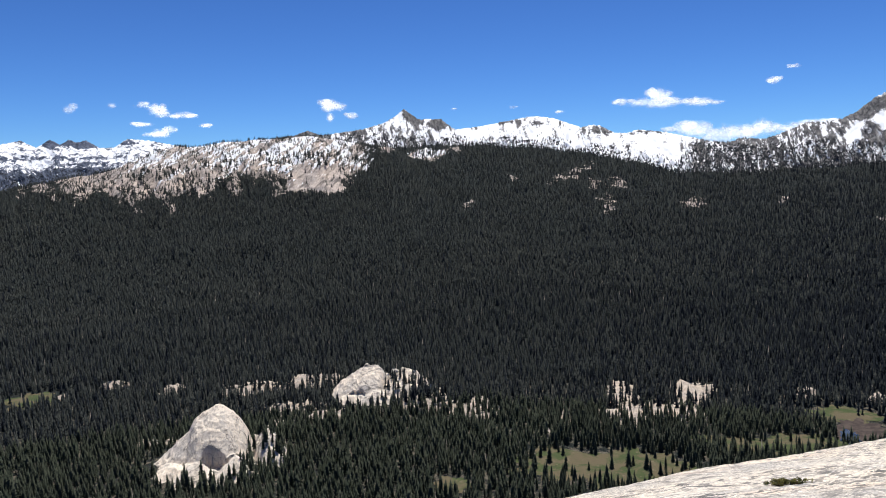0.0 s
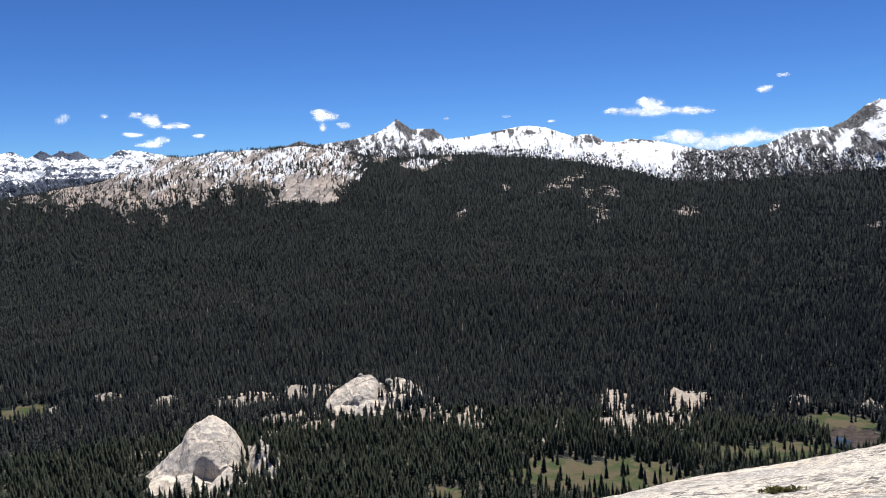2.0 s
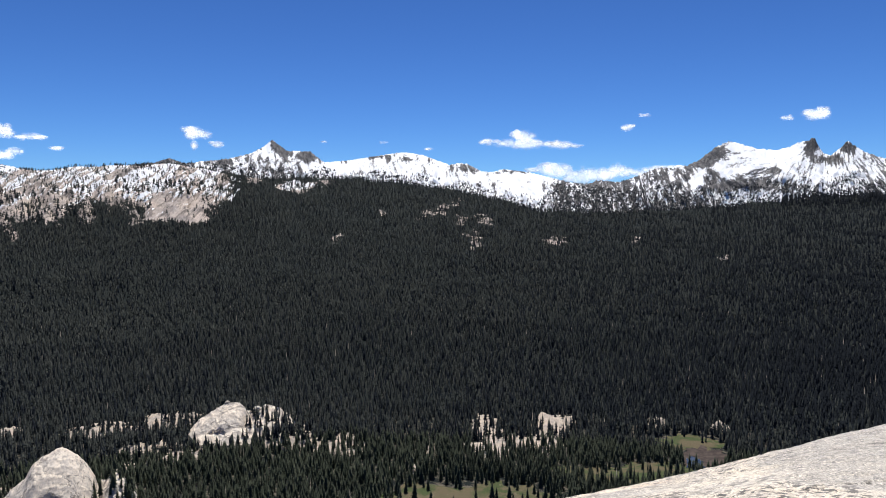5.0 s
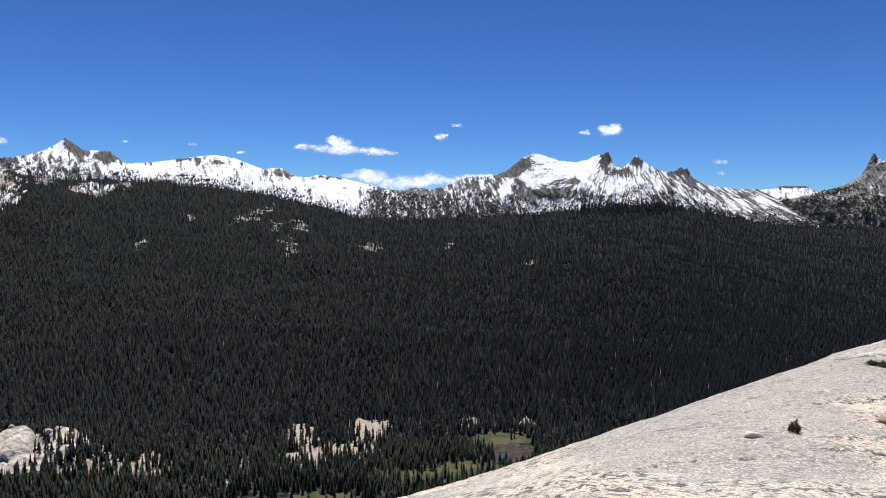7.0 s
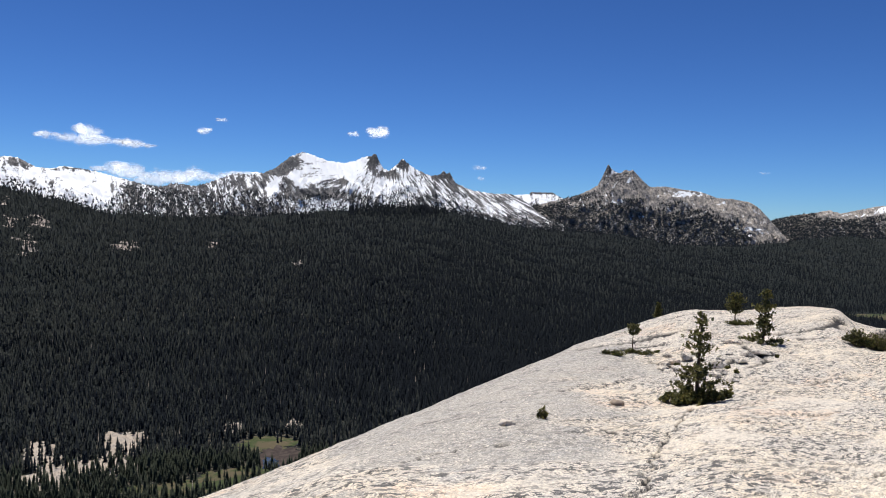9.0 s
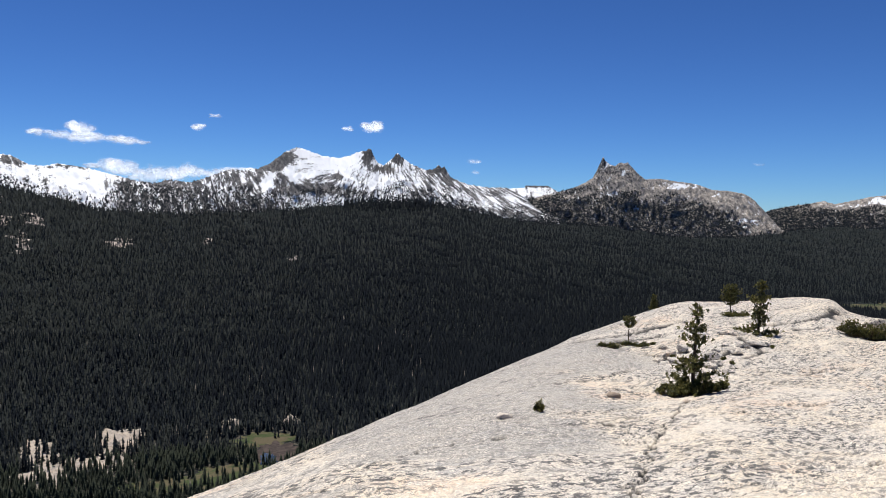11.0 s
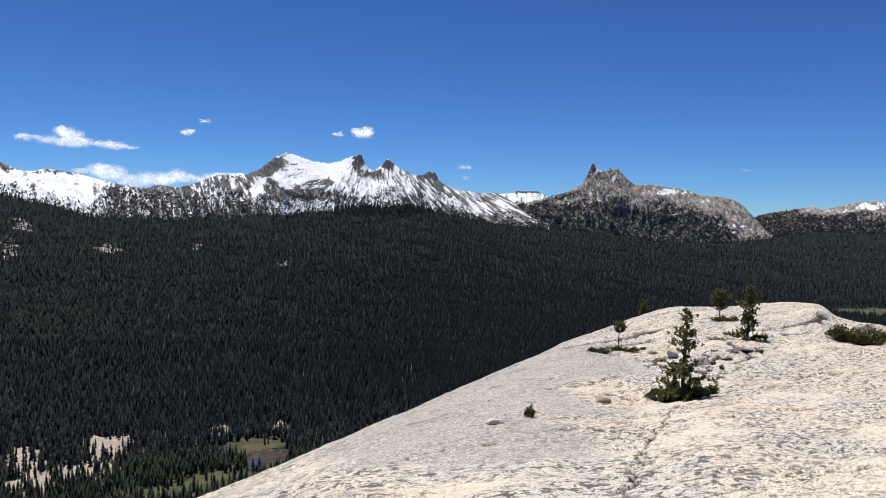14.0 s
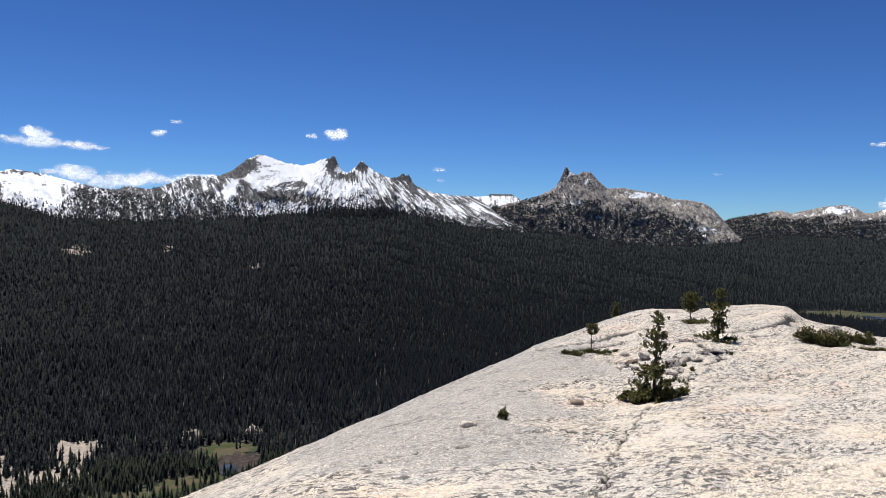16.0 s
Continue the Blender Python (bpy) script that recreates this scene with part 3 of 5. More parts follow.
def build_mountains():
    grids = {}
    grids["far"] = build_mountain("snowy_mountain_range", "distant snow-covered mountain range with haze-blue rocky summits",
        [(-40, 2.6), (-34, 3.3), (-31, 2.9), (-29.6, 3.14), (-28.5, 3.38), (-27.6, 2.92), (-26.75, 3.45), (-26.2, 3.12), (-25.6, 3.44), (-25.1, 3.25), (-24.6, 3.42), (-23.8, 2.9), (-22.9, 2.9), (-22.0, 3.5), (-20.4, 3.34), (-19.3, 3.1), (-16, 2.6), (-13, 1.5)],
        4600, 500, 0.0, ROCK_HAZE, lambda a, el, v: 0.86 - 0.5 * step(1.5, 1.0, el), 0.5, 201,
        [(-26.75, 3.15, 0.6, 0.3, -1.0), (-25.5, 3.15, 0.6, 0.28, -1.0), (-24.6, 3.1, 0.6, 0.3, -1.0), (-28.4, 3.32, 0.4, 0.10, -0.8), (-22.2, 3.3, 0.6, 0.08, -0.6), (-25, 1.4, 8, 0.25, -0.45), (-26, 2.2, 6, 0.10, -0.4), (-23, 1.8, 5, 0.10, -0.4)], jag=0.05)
    grids["johnson"] = build_mountain("snowy_mountain_ridge", "snow-covered mountain ridge with a sharp rocky peak",
        [(-14, 3.0), (-12, 3.45), (-10.7, 3.62), (-9.7, 3.95), (-8.7, 3.6), (-7.4, 3.78), (-5.8, 3.97), (-4.1, 4.42), (-3.25, 4.9), (-2.62, 5.4), (-1.6, 4.64), (-0.8, 4.62), (0.1, 4.6), (1.1, 3.82), (3, 4.0), (5.1, 4.35), (6.3, 4.55), (7.2, 4.6), (8.4, 4.4),
         (9.6, 3.95), (10.4, 3.68), (11, 3.82), (11.6, 3.78), (12.8, 3.18), (13.6, 3.15), (14.4, 3.36), (16.3, 3.1), (18.3, 2.6), (20.5, 2.05), (22, 1.5)],
        3900, 620, -0.3, ROCK_GREY, lambda a, el, v: 0.66 + 0.34 * step(0, 2, a) - 0.5 * step(17.0, 18.5, a) + 0.1 * step(-6, -3, a) - 0.2 * step(-7, -10, a), 0.6, 301,
        [(-1.9, 4.8, 0.6, 0.45, -1.2, -0.8), (-3.1, 4.7, 0.45, 0.5, 1.0, 0.5), (0.0, 4.3, 0.8, 0.35, -0.9), (-1.7, 4.0, 0.4, 0.3, -0.8), (-5.9, 3.75, 0.6, 0.22, -0.9), (-9.5, 3.8, 1.0, 0.2, -0.8), (-12, 3.4, 1.5, 0.4, -0.6), (1.5, 3.4, 2.0, 0.4, 0.5),
         (4.8, 4.25, 1.2, 0.14, -0.9), (7.3, 4.1, 0.45, 0.3, -0.9), (5.9, 4.05, 0.25, 0.2, -0.8), (11.7, 3.4, 0.8, 0.32, -0.8), (10.6, 3.35, 0.25, 0.35, -0.7), (15.3, 3.15, 1.7, 0.14, -1.0), (13.7, 2.4, 0.6, 0.25, -0.5), (16.2, 1.5, 1.0, 0.8, 0.5)])
    grids["unicorn"] = build_mountain("horned_snowy_mountain", "snowy mountain massif with horned rocky summits",
        [(13, 0.6), (16.6, 1.6), (17.5, 1.85), (19.6, 2.3), (20.6, 2.22), (21.25, 2.5), (22.9, 2.34), (24.2, 2.83), (25.45, 3.34), (26.5, 3.3), (27.55, 3.47), (28.4, 3.9), (29.4, 4.7), (30.25, 5.09), (30.9, 4.92), (32.1, 4.5), (33.35, 4.37),
         (34.3, 4.62), (34.55, 4.82), (34.8, 4.84), (35.0, 4.92), (35.3, 4.9), (35.45, 5.1), (35.65, 5.08), (35.8, 4.7), (36.15, 4.1), (36.6, 3.9), (37.2, 4.38), (37.5, 4.72), (37.62, 4.82), (37.75, 4.7), (38.6, 4.05), (39.75, 3.6), (40.1, 3.66), (40.3, 3.62), (40.55, 3.9), (40.72, 3.95), (40.9, 3.78), (41.1, 3.86), (41.25, 3.7), (41.6, 3.08), (42.8, 2.6), (44.3, 2.38), (45.8, 2.36), (46.6, 2.0), (48.0, 0.9), (50, 0.0), (52, -0.6)],
        4350, 620, -0.9, ROCK_GREY, lambda a, el, v: 0.54 + 0.50 * step(29, 30.5, a) * step(40, 37, a) - 0.5 * step(21.5, 18, a) + 0.06 * step(38, 42, a), 0.6, 401,
        [(29.3, 4.2, 0.8, 0.5, -1.0), (28.3, 3.6, 0.8, 0.35, -0.7), (28.1, 2.3, 0.45, 0.9, 0.7), (35.4, 4.65, 0.5, 0.45, -1.2), (35.2, 4.05, 0.7, 0.25, -0.5), (37.5, 4.35, 0.45, 0.35, -0.9), (36.9, 3.7, 0.4, 0.35, -0.5), (40.7, 3.65, 0.7, 0.25, -1.1),
         (41.5, 3.0, 0.6, 0.25, -0.6), (31.0, 2.3, 1.6, 0.35, -0.45), (33.5, 3.8, 1.2, 0.5, 0.3), (45.0, 1.3, 1.6, 0.5, 0.3), (29.6, 3.3, 0.5, 0.5, 0.9, -0.5), (28.9, 3.6, 1.0, 0.25, -0.45), (33.0, 4.3, 1.6, 0.3, 0.6), (32.9, 2.95, 0.7, 0.2, -0.6, 0.8), (32.3, 1.9, 3.2, 0.4, -0.75), (36.2, 3.6, 1.0, 0.35, -0.7, -1.2), (30.8, 4.7, 0.4, 0.4, 0.8)], jag=0.06, face_shade=[(35.4, 4.6, 0.7, 0.5, 0.9), (37.5, 4.4, 0.6, 0.4, 0.7), (40.7, 3.6, 0.8, 0.3, 0.9), (29.2, 4.3, 0.9, 0.6, 0.4), (25, 2.4, 3.0, 1.0, 0.5)], lean=[(13, -0.6), (22, 0.2), (27, 0.35), (30, 0.2), (33, -0.6), (36, -0.2), (38, 0.8), (42, 1.5), (46, 2.0), (52, 2.0)])
    grids["back"] = build_mountain("snowy_back_ridge", "low snow-covered ridge with a dark rocky cap", [(43, 1.6), (45.8, 2.3), (47.1, 2.38), (47.2, 2.54), (48.8, 2.53), (49.6, 2.07), (51, 2.04), (53, 1.6)],
        4700, 300, 0.4, ROCK_GREY, lambda a, el, v: 1.0 - 0.7 * step(2.36, 2.46, el), 0.4, 451, jag=0.02)
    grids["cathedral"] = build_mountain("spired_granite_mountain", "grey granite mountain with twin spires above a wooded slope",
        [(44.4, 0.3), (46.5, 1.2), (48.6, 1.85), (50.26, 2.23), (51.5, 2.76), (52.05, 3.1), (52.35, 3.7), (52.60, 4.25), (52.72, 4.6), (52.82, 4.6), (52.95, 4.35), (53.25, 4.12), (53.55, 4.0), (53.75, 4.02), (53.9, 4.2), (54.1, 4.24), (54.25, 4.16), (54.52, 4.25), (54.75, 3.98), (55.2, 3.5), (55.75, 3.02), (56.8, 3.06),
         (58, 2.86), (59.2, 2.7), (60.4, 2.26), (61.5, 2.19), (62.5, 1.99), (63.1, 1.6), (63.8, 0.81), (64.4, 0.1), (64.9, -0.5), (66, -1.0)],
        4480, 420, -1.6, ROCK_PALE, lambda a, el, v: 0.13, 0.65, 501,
        [(53.0, 3.95, 0.14, 0.35, 0.8), (54.25, 3.55, 0.25, 0.3, 0.75), (58.0, 2.55, 0.9, 0.18, 1.0), (59.2, 2.4, 0.5, 0.15, 0.9), (60.6, 1.9, 0.7, 0.10, 0.7), (57.0, 1.3, 1.6, 0.08, 0.6), (51.5, 1.5, 1.6, 0.08, 0.6), (54.5, 0.9, 2.0, 0.07, 0.6), (62.4, 0.15, 0.9, 0.15, 0.8), (63.5, -0.05, 0.5, 0.15, 0.7), (56.2, 2.4, 0.8, 0.15, 0.4), (53.6, 1.9, 0.4, 0.2, 0.4)], jag=0.02, face_shade=[(53.2, 3.6, 1.7, 0.8, 0.55), (52.6, 4.3, 0.4, 0.4, 0.4), (51.0, 2.2, 1.6, 0.5, 0.4), (55.0, 3.0, 1.0, 0.3, 0.2), (62.0, 1.6, 2.4, 0.9, -0.5)])
    grids["fair"] = build_mountain("low_granite_ridge", "low pale granite ridge with snow patches above forest",
        [(62.5, 0.2), (64, 0.81), (65.3, 1.14), (66.7, 1.35), (67.4, 1.52), (68.1, 1.3), (69.2, 1.55), (70.2, 1.78), (71.2, 1.9), (71.9, 1.75), (72.5, 1.36), (73, 1.34), (73.7, 1.64), (75, 2.0), (78, 1.6), (82, 1.2)],
        4750, 420, -1.2, ROCK_PALE, lambda a, el, v: 0.1, 0.5, 551,
        [(70.9, 1.5, 0.9, 0.2, 0.9), (69.3, 1.2, 1.2, 0.1, 0.6), (74, 1.5, 0.8, 0.4, 0.7), (71.5, 0.1, 2, 0.12, 0.6), (67.3, 1.35, 0.4, 0.1, 0.6)], jag=0.03)
    return grids


# ---- meadows, pond and outcrops of the valley ----
MOUNDS = []  # heights of the rock humps, so that trees stand on them
PATCHES = []  # plan ellipses kept clear of trees: x, y, across, deep, az, share of trees left


def clearing(az, r, wide, deep, share):
    x, y = polar(az, r)
    PATCHES.append((float(x), float(y), wide, deep, az, share))


def patch_gap(x, y, patch):
    px, py, wide, deep, az, _ = patch
    c, s = math.cos(radians(az)), math.sin(radians(az))
    p, q = (x - px) * c - (y - py) * s, (x - px) * s + (y - py) * c
    return np.hypot(p / wide, q / deep)


def flat_patch(name, label, category, az, r, wide, deep, mat, lift, seed, share=0.05):
    clearing(az, r, wide, deep, share)
    n, m = 72, 9
    ang, rad = np.meshgrid(np.linspace(0, 2 * np.pi, n, endpoint=False), np.linspace(0, 1, m))
    edge = 1 + 0.5 * fbm(np.cos(ang) * 1.9 + seed, np.sin(ang) * 1.3, seed, 4)
    p, q = np.cos(ang) * rad * wide * edge, np.sin(ang) * rad * deep * edge
    c, s = math.cos(radians(az)), math.sin(radians(az))
    cx, cy = polar(az, r)
    x, y = cx + p * c + q * s, cy - p * s + q * c
    z = land(np.degrees(np.arctan2(x, y)), np.hypot(x, y)) + lift * (1.4 - 0.9 * rad)
    me = raw_mesh(name, np.stack([x, y, z], -1).reshape(-1, 3), grid_faces(m, n, True), [mat])
    return tagged(new(name, me), label, category, kind="structure")


def soft_min(parts, k):
    return -k * np.log(sum(np.exp(-np.clip(p, -200, 200) / k) for p in parts))


def rock_mound(name, label, az, r, wide, deep, tall, seed, planes=None, share=0.02, rough=1.0, cuts=(), clear=1.0, form=None):
    """A bare granite hump on the valley floor, of sloping faces (height at the middle, rise to the side, rise away) or of a given form(across, away)."""
    if clear:
        clearing(az, r, wide * clear, deep * clear, share)
    n = 200 if form else 90 if planes else 44
    p, q = np.meshgrid(np.linspace(-1.3, 1.3, n) * wide, np.linspace(-1.3, 1.3, n) * deep)
    warp = (2.2 if form else 5) * rough
    wp, wq = p + warp * fbm(p / 30, q / 30, seed + 31, 4), q + warp * fbm(p / 30, q / 30, seed + 37, 4)
    if planes:
        z = soft_min([h + a * wp + b * wq for h, a, b in planes], 1.6)
        z = z + ridged(p / 45 + seed, q / 60, seed + 1, 4, 0.4) * 1.3 * rough + fbm(p / 14, q / 14, seed + 2, 4) * 0.5 * rough
        sheet = (z + 5 * fbm(p / 25, q / 25, seed + 4, 3)) / 9.0
        z = z + 0.7 * (step(0.75, 1.0, sheet - np.floor(sheet)) - 0.5)
    elif form:
        z = form(wp, wq)
        z = z + (ridged(p / 40 + seed, q / 60, seed + 1, 5, 0.5) * 0.6 + fbm(p / 9, q / 9, seed + 2, 5, 0.6) * 0.55) * rough
        sheet = (z + 0.35 * p + 6 * fbm(p / 22, q / 22, seed + 4, 4)) / 8.0
        z = z + 0.9 * (step(0.7, 1.0, sheet - np.floor(sheet)) - 0.5)
    else:
        ang = np.arctan2(q / deep, p / wide)
        rho = np.hypot(p / wide, q / deep) / (1 + 0.45 * fbm(np.cos(ang) * 1.6 + seed, np.sin(ang) * 1.6, seed, 4))
        z = tall * np.clip(1.05 - rho ** 3, -0.6, 1) + (fbm(p / 9, q / 9, seed + 2, 4) * 0.35 + 0.2 * ridged(p / 14, q / 14, seed, 3)) * tall * rough
    vp, vq = wp + 4 * fbm(p / 18, q / 18, seed + 51, 2), wq + 4 * fbm(p / 15, q / 30, seed + 57, 2)
    under = 0 * p
    for p0, q0, a, b, low in cuts:
        rho = np.hypot((vp - p0) / a, (vq - q0) / b)
        f = 1 - step(0.94, 1.0, rho)
        under = np.maximum(under, 0.9 * b * f * step(-0.4, 0.6, (vq - q0) / b))
        z = z * (1 - f) + np.minimum(z, low + 1.2 * fbm(p / 5, q / 5, seed + 9, 3)) * f
    z = np.maximum(z, -3.0)
    c, s = math.cos(radians(az)), math.sin(radians(az))
    cx, cy = polar(az, r)
    MOUNDS.append((float(cx), float(cy), az, wide * 1.3, deep * 1.3, z.copy(), float(land(az, r))))
    q = q + under
    x, y = p * c + q * s, -p * s + q * c
    me = raw_mesh(name, np.stack([x, y, z], -1).reshape(-1, 3), grid_faces(n, n), [DOME_GRANITE if planes or form else OUTCROP])
    ob = new(name, me)
    ob.location = (float(cx), float(cy), float(land(az, r)))
    return tagged(ob, label, "rock")


def dome_form(skyline, fall, bend, lobes):
    """A dome under a skyline (across, height) that falls away in front, ever steeper, with slabs (across, away, height, side slope, front slope) leaning on its foot."""
    profile = soft_line(skyline, 3.0)

    def form(p, q):
        u = np.clip(-q, 0, None)
        z = profile(p + 0.12 * u) - fall * u - bend * u * u - 0.9 * np.clip(q, 0, None)
        for p0, q0, h, side, front in lobes:
            z = np.maximum(z, soft_min([h - side * np.abs(p - p0), h + front * 2 * (q - q0), h - front * 0.4 * (q - q0)], 1.0))
        return z

    return form


def top_boulder(x, y, z, size, seed):
    """A rounded boulder perched on a dome: it reaches down into the rock below."""
    bm = bmesh.new()
    bmesh.ops.create_icosphere(bm, subdivisions=3, radius=1.0)
    for v in bm.verts:
        v.co = Vector((v.co.x, v.co.y * 0.8, v.co.z * 0.75)) * size * (1 + 0.25 * noise.noise(v.co * 1.3 + Vector((seed, 0, 0))))
    me = bpy.data.meshes.new("boulder")
    bm.to_mesh(me)
    bm.free()
    me.materials.append(DOME_GRANITE)
    ob = new("boulder", me)
    ob.location = (x, y, z)
    return tagged(ob, "rounded granite boulder on top of a dome", "boulder")


def build_valley():
    flat_patch("meadow", "green and tan meadow with scattered conifers", "meadow", 12.5, 634, 72, 44, GRASS, 0.7, 1, 0.12)
    flat_patch("meadow", "narrow green meadow beside the pond", "meadow", 22.0, 712, 48, 20, GRASS, 0.7, 2, 0.25)
    flat_patch("meadow", "green meadow behind a muddy pond", "meadow", 28.0, 832, 36, 26, GRASS, 0.7, 3, 0.06)
    flat_patch("meadow", "green meadow strip below a row of conifers", "meadow", 25.6, 735, 42, 24, GRASS, 0.7, 10, 0.16)
    flat_patch("mudflat", "brown muddy bank of the pond", "mud", 28.9, 786, 21, 40, MUD, 1.0, 4, 0.0)
    flat_patch("pond", "small dark blue pond in the meadow", "pond", 28.4, 770, 9, 22, WATER, 1.3, 5, 0.0)
    flat_patch("meadow", "pale green forest meadow", "meadow", -28.9, 990, 34, 36, GRASS, 0.7, 6, 0.12)
    flat_patch("meadow", "small green forest meadow", "meadow", 0.2, 590, 16, 14, GRASS, 0.7, 9, 0.0)
    flat_patch("meadow", "wide green river meadow", "meadow", 74.2, 2560, 250, 130, GRASS, 1.5, 7, 0.01)
    flat_patch("river", "blue river pool in the wide meadow", "river", 74.4, 2500, 80, 40, WATER, 3.0, 8, 0.0)
    clearing(-18.2, 688, 45, 58, 0.004)
    clearing(-6.6, 860, 34, 48, 0.01)
    rock_mound("rock_dome", "pale granite dome with a shadowed overhang among conifers", -17.1, 700, 62, 66, 50, 11, None, 0.004, 1.0,
               [(-12, -40, 5, 3.5, 5), (-6, -41.5, 8, 5.5, 3), (3, -44.5, 9, 3.5, 4), (17, -39, 6, 2.6, 10)], 0, dome_form([(-64, -6), (-57, -1), (-46, 9), (-22, 29), (-19.5, 37), (-8, 44.5), (0, 47.8), (7, 47.5), (12, 43.5), (16, 40), (25, 28), (30, 12), (34, -4)], 0.30, 0.012,
               [(-20, -50, 13, 0.7, 0.4), (12, -51, 16, 0.8, 0.4), (-36, -38, 10, 0.6, 0.5)]))
    rock_mound("rock_dome", "rough granite shoulder beside the larger dome", -13.4, 690, 11, 30, 26, 12, [(24, 1.6, 0.1), (23, -1.7, 0.0), (25, 0, 0.7), (24, 0.2, 0), (30, 0, -0.9)], 0.7, 1.6)
    rock_mound("rock_dome", "pale granite dome with boulders on its top", -6.2, 872, 44, 54, 32, 13, None, 0.01, 1.0,
               [(-11, -31, 7, 3.5, 5), (-4, -34, 5, 3, 5)], 0, dome_form([(-50, -6), (-42, -2), (-36, 5), (-25, 17), (-12, 24), (2, 31.5), (17, 31), (23, 25), (27, 10), (31, -4)], 0.30, 0.012,
               [(12, -38, 12, 0.6, 0.4), (-16, -34, 8, 0.5, 0.5)]))
    rock_mound("rock_dome", "broken granite shoulder dotted with conifers", -3.0, 872, 30, 40, 27, 14, [(23, 0.5, 0.0), (27, -0.8, 0.0), (24, 0, 0.6), (34, 0, -0.7)], 0.85, 3.0)
    for k, (az, el, size) in enumerate(((-6.0, 32.0, 3.0), (-3.9, 23.5, 4.2))):
        x, y = polar(az, 872)
        top_boulder(float(x), float(y), el, size, 60 + k)
    beyond_meadow = [(13.1, 860, 18, 46, 4, 0.36), (13.4, 780, 22, 30, 2.5, 0.3), (18.2, 875, 22, 42, 5, 0.3), (17.2, 800, 24, 30, 3, 0.32), (15.3, 805, 14, 20, 3, 0.4), (8.9, 757, 6, 22, 5, 0.2), (25.7, 905, 9, 18, 5, 0.3), (7.4, 712, 7, 12, 3, 0.2), (30.0, 905, 10, 20, 4, 0.4)]
    between_domes = [(-20.0, 955, 16, 16, 6, 0.15), (-10.2, 938, 40, 30, 6, 0.5), (-14.6, 925, 50, 28, 4, 0.55), (-23.8, 1010, 14, 16, 5, 0.35), (1.8, 800, 26, 30, 5, 0.75), (-27.0, 985, 10, 12, 3, 0.3), (-1.5, 820, 22, 30, 6, 0.75), (-11.5, 835, 34, 18, 4, 0.55), (-12.9, 770, 16, 14, 3, 0.55), (-9.0, 795, 26, 16, 3, 0.6), (2.6, 775, 22, 18, 3, 0.6), (-21.5, 760, 16, 12, 3, 0.5)]
    for k, (az, r, wide, deep, tall, share) in enumerate(beyond_meadow + between_domes):
        rock_mound("granite_outcrop", "low bare granite outcrop between conifers", az, r, wide, deep, tall, 20 + k, None, share, 1.0)


# ---- forest ----
def tree_shape(tiers, sides, seed, slim=0.15, trunk=True):
    """One conifer of height 1: jagged whorls of boughs round a bare stem. Verts, faces, slot of each face."""
    rnd = np.random.RandomState(seed)
    vs, fs, sl = [], [], []
    if trunk:
        for k in range(3):
            a = 2.094 * k
            vs += [(0.018 * math.cos(a), 0.018 * math.sin(a), -0.04), (0.006 * math.cos(a), 0.006 * math.sin(a), 0.75)]
        for k in range(3):
            a, b = 2 * k, 2 * ((k + 1) % 3)
            fs += [(a, b, b + 1), (a, b + 1, a + 1)]
            sl += [1, 1]
    low = 0.08
    for i in range(tiers):
        u = i / max(1, tiers - 1) if tiers > 1 else 0
        z0 = low + (0.86 - low) * u ** 0.95
        rad = slim * (1 - u) ** 0.7 * (0.85 + 0.3 * rnd.rand()) + 0.024
        z1 = min(1.0, z0 + (1.0 - low) / tiers * 1.45) if i < tiers - 1 else 1.0
        base = len(vs)
        vs.append((rnd.uniform(-0.008, 0.008), rnd.uniform(-0.008, 0.008), z1))
        off = rnd.rand() * 6.28
        for k in range(sides):
            a = off + 2 * math.pi * k / sides
            q = rad * (1.15 if k % 2 else 0.68) * rnd.uniform(0.75, 1.2)
            vs.append((q * math.cos(a), q * math.sin(a), z0 + rnd.uniform(-0.025, 0.025)))
        for k in range(sides):
            fs.append((base, base + 1 + k, base + 1 + (k + 1) % sides))
            sl.append(0)
    return np.array(vs), np.array(fs), np.array(sl)


def crown_normals(v, up):
    """Boughs face up and outwards, as a crown of needles does."""
    d = np.hypot(v[:, 0], v[:, 1])[:, None] + 1e-6
    n = np.concatenate([v[:, :2] / d * np.minimum(1, d / 0.02) * 0.85, np.full((len(v), 1), up)], 1)
    return n / np.linalg.norm(n, axis=1)[:, None]


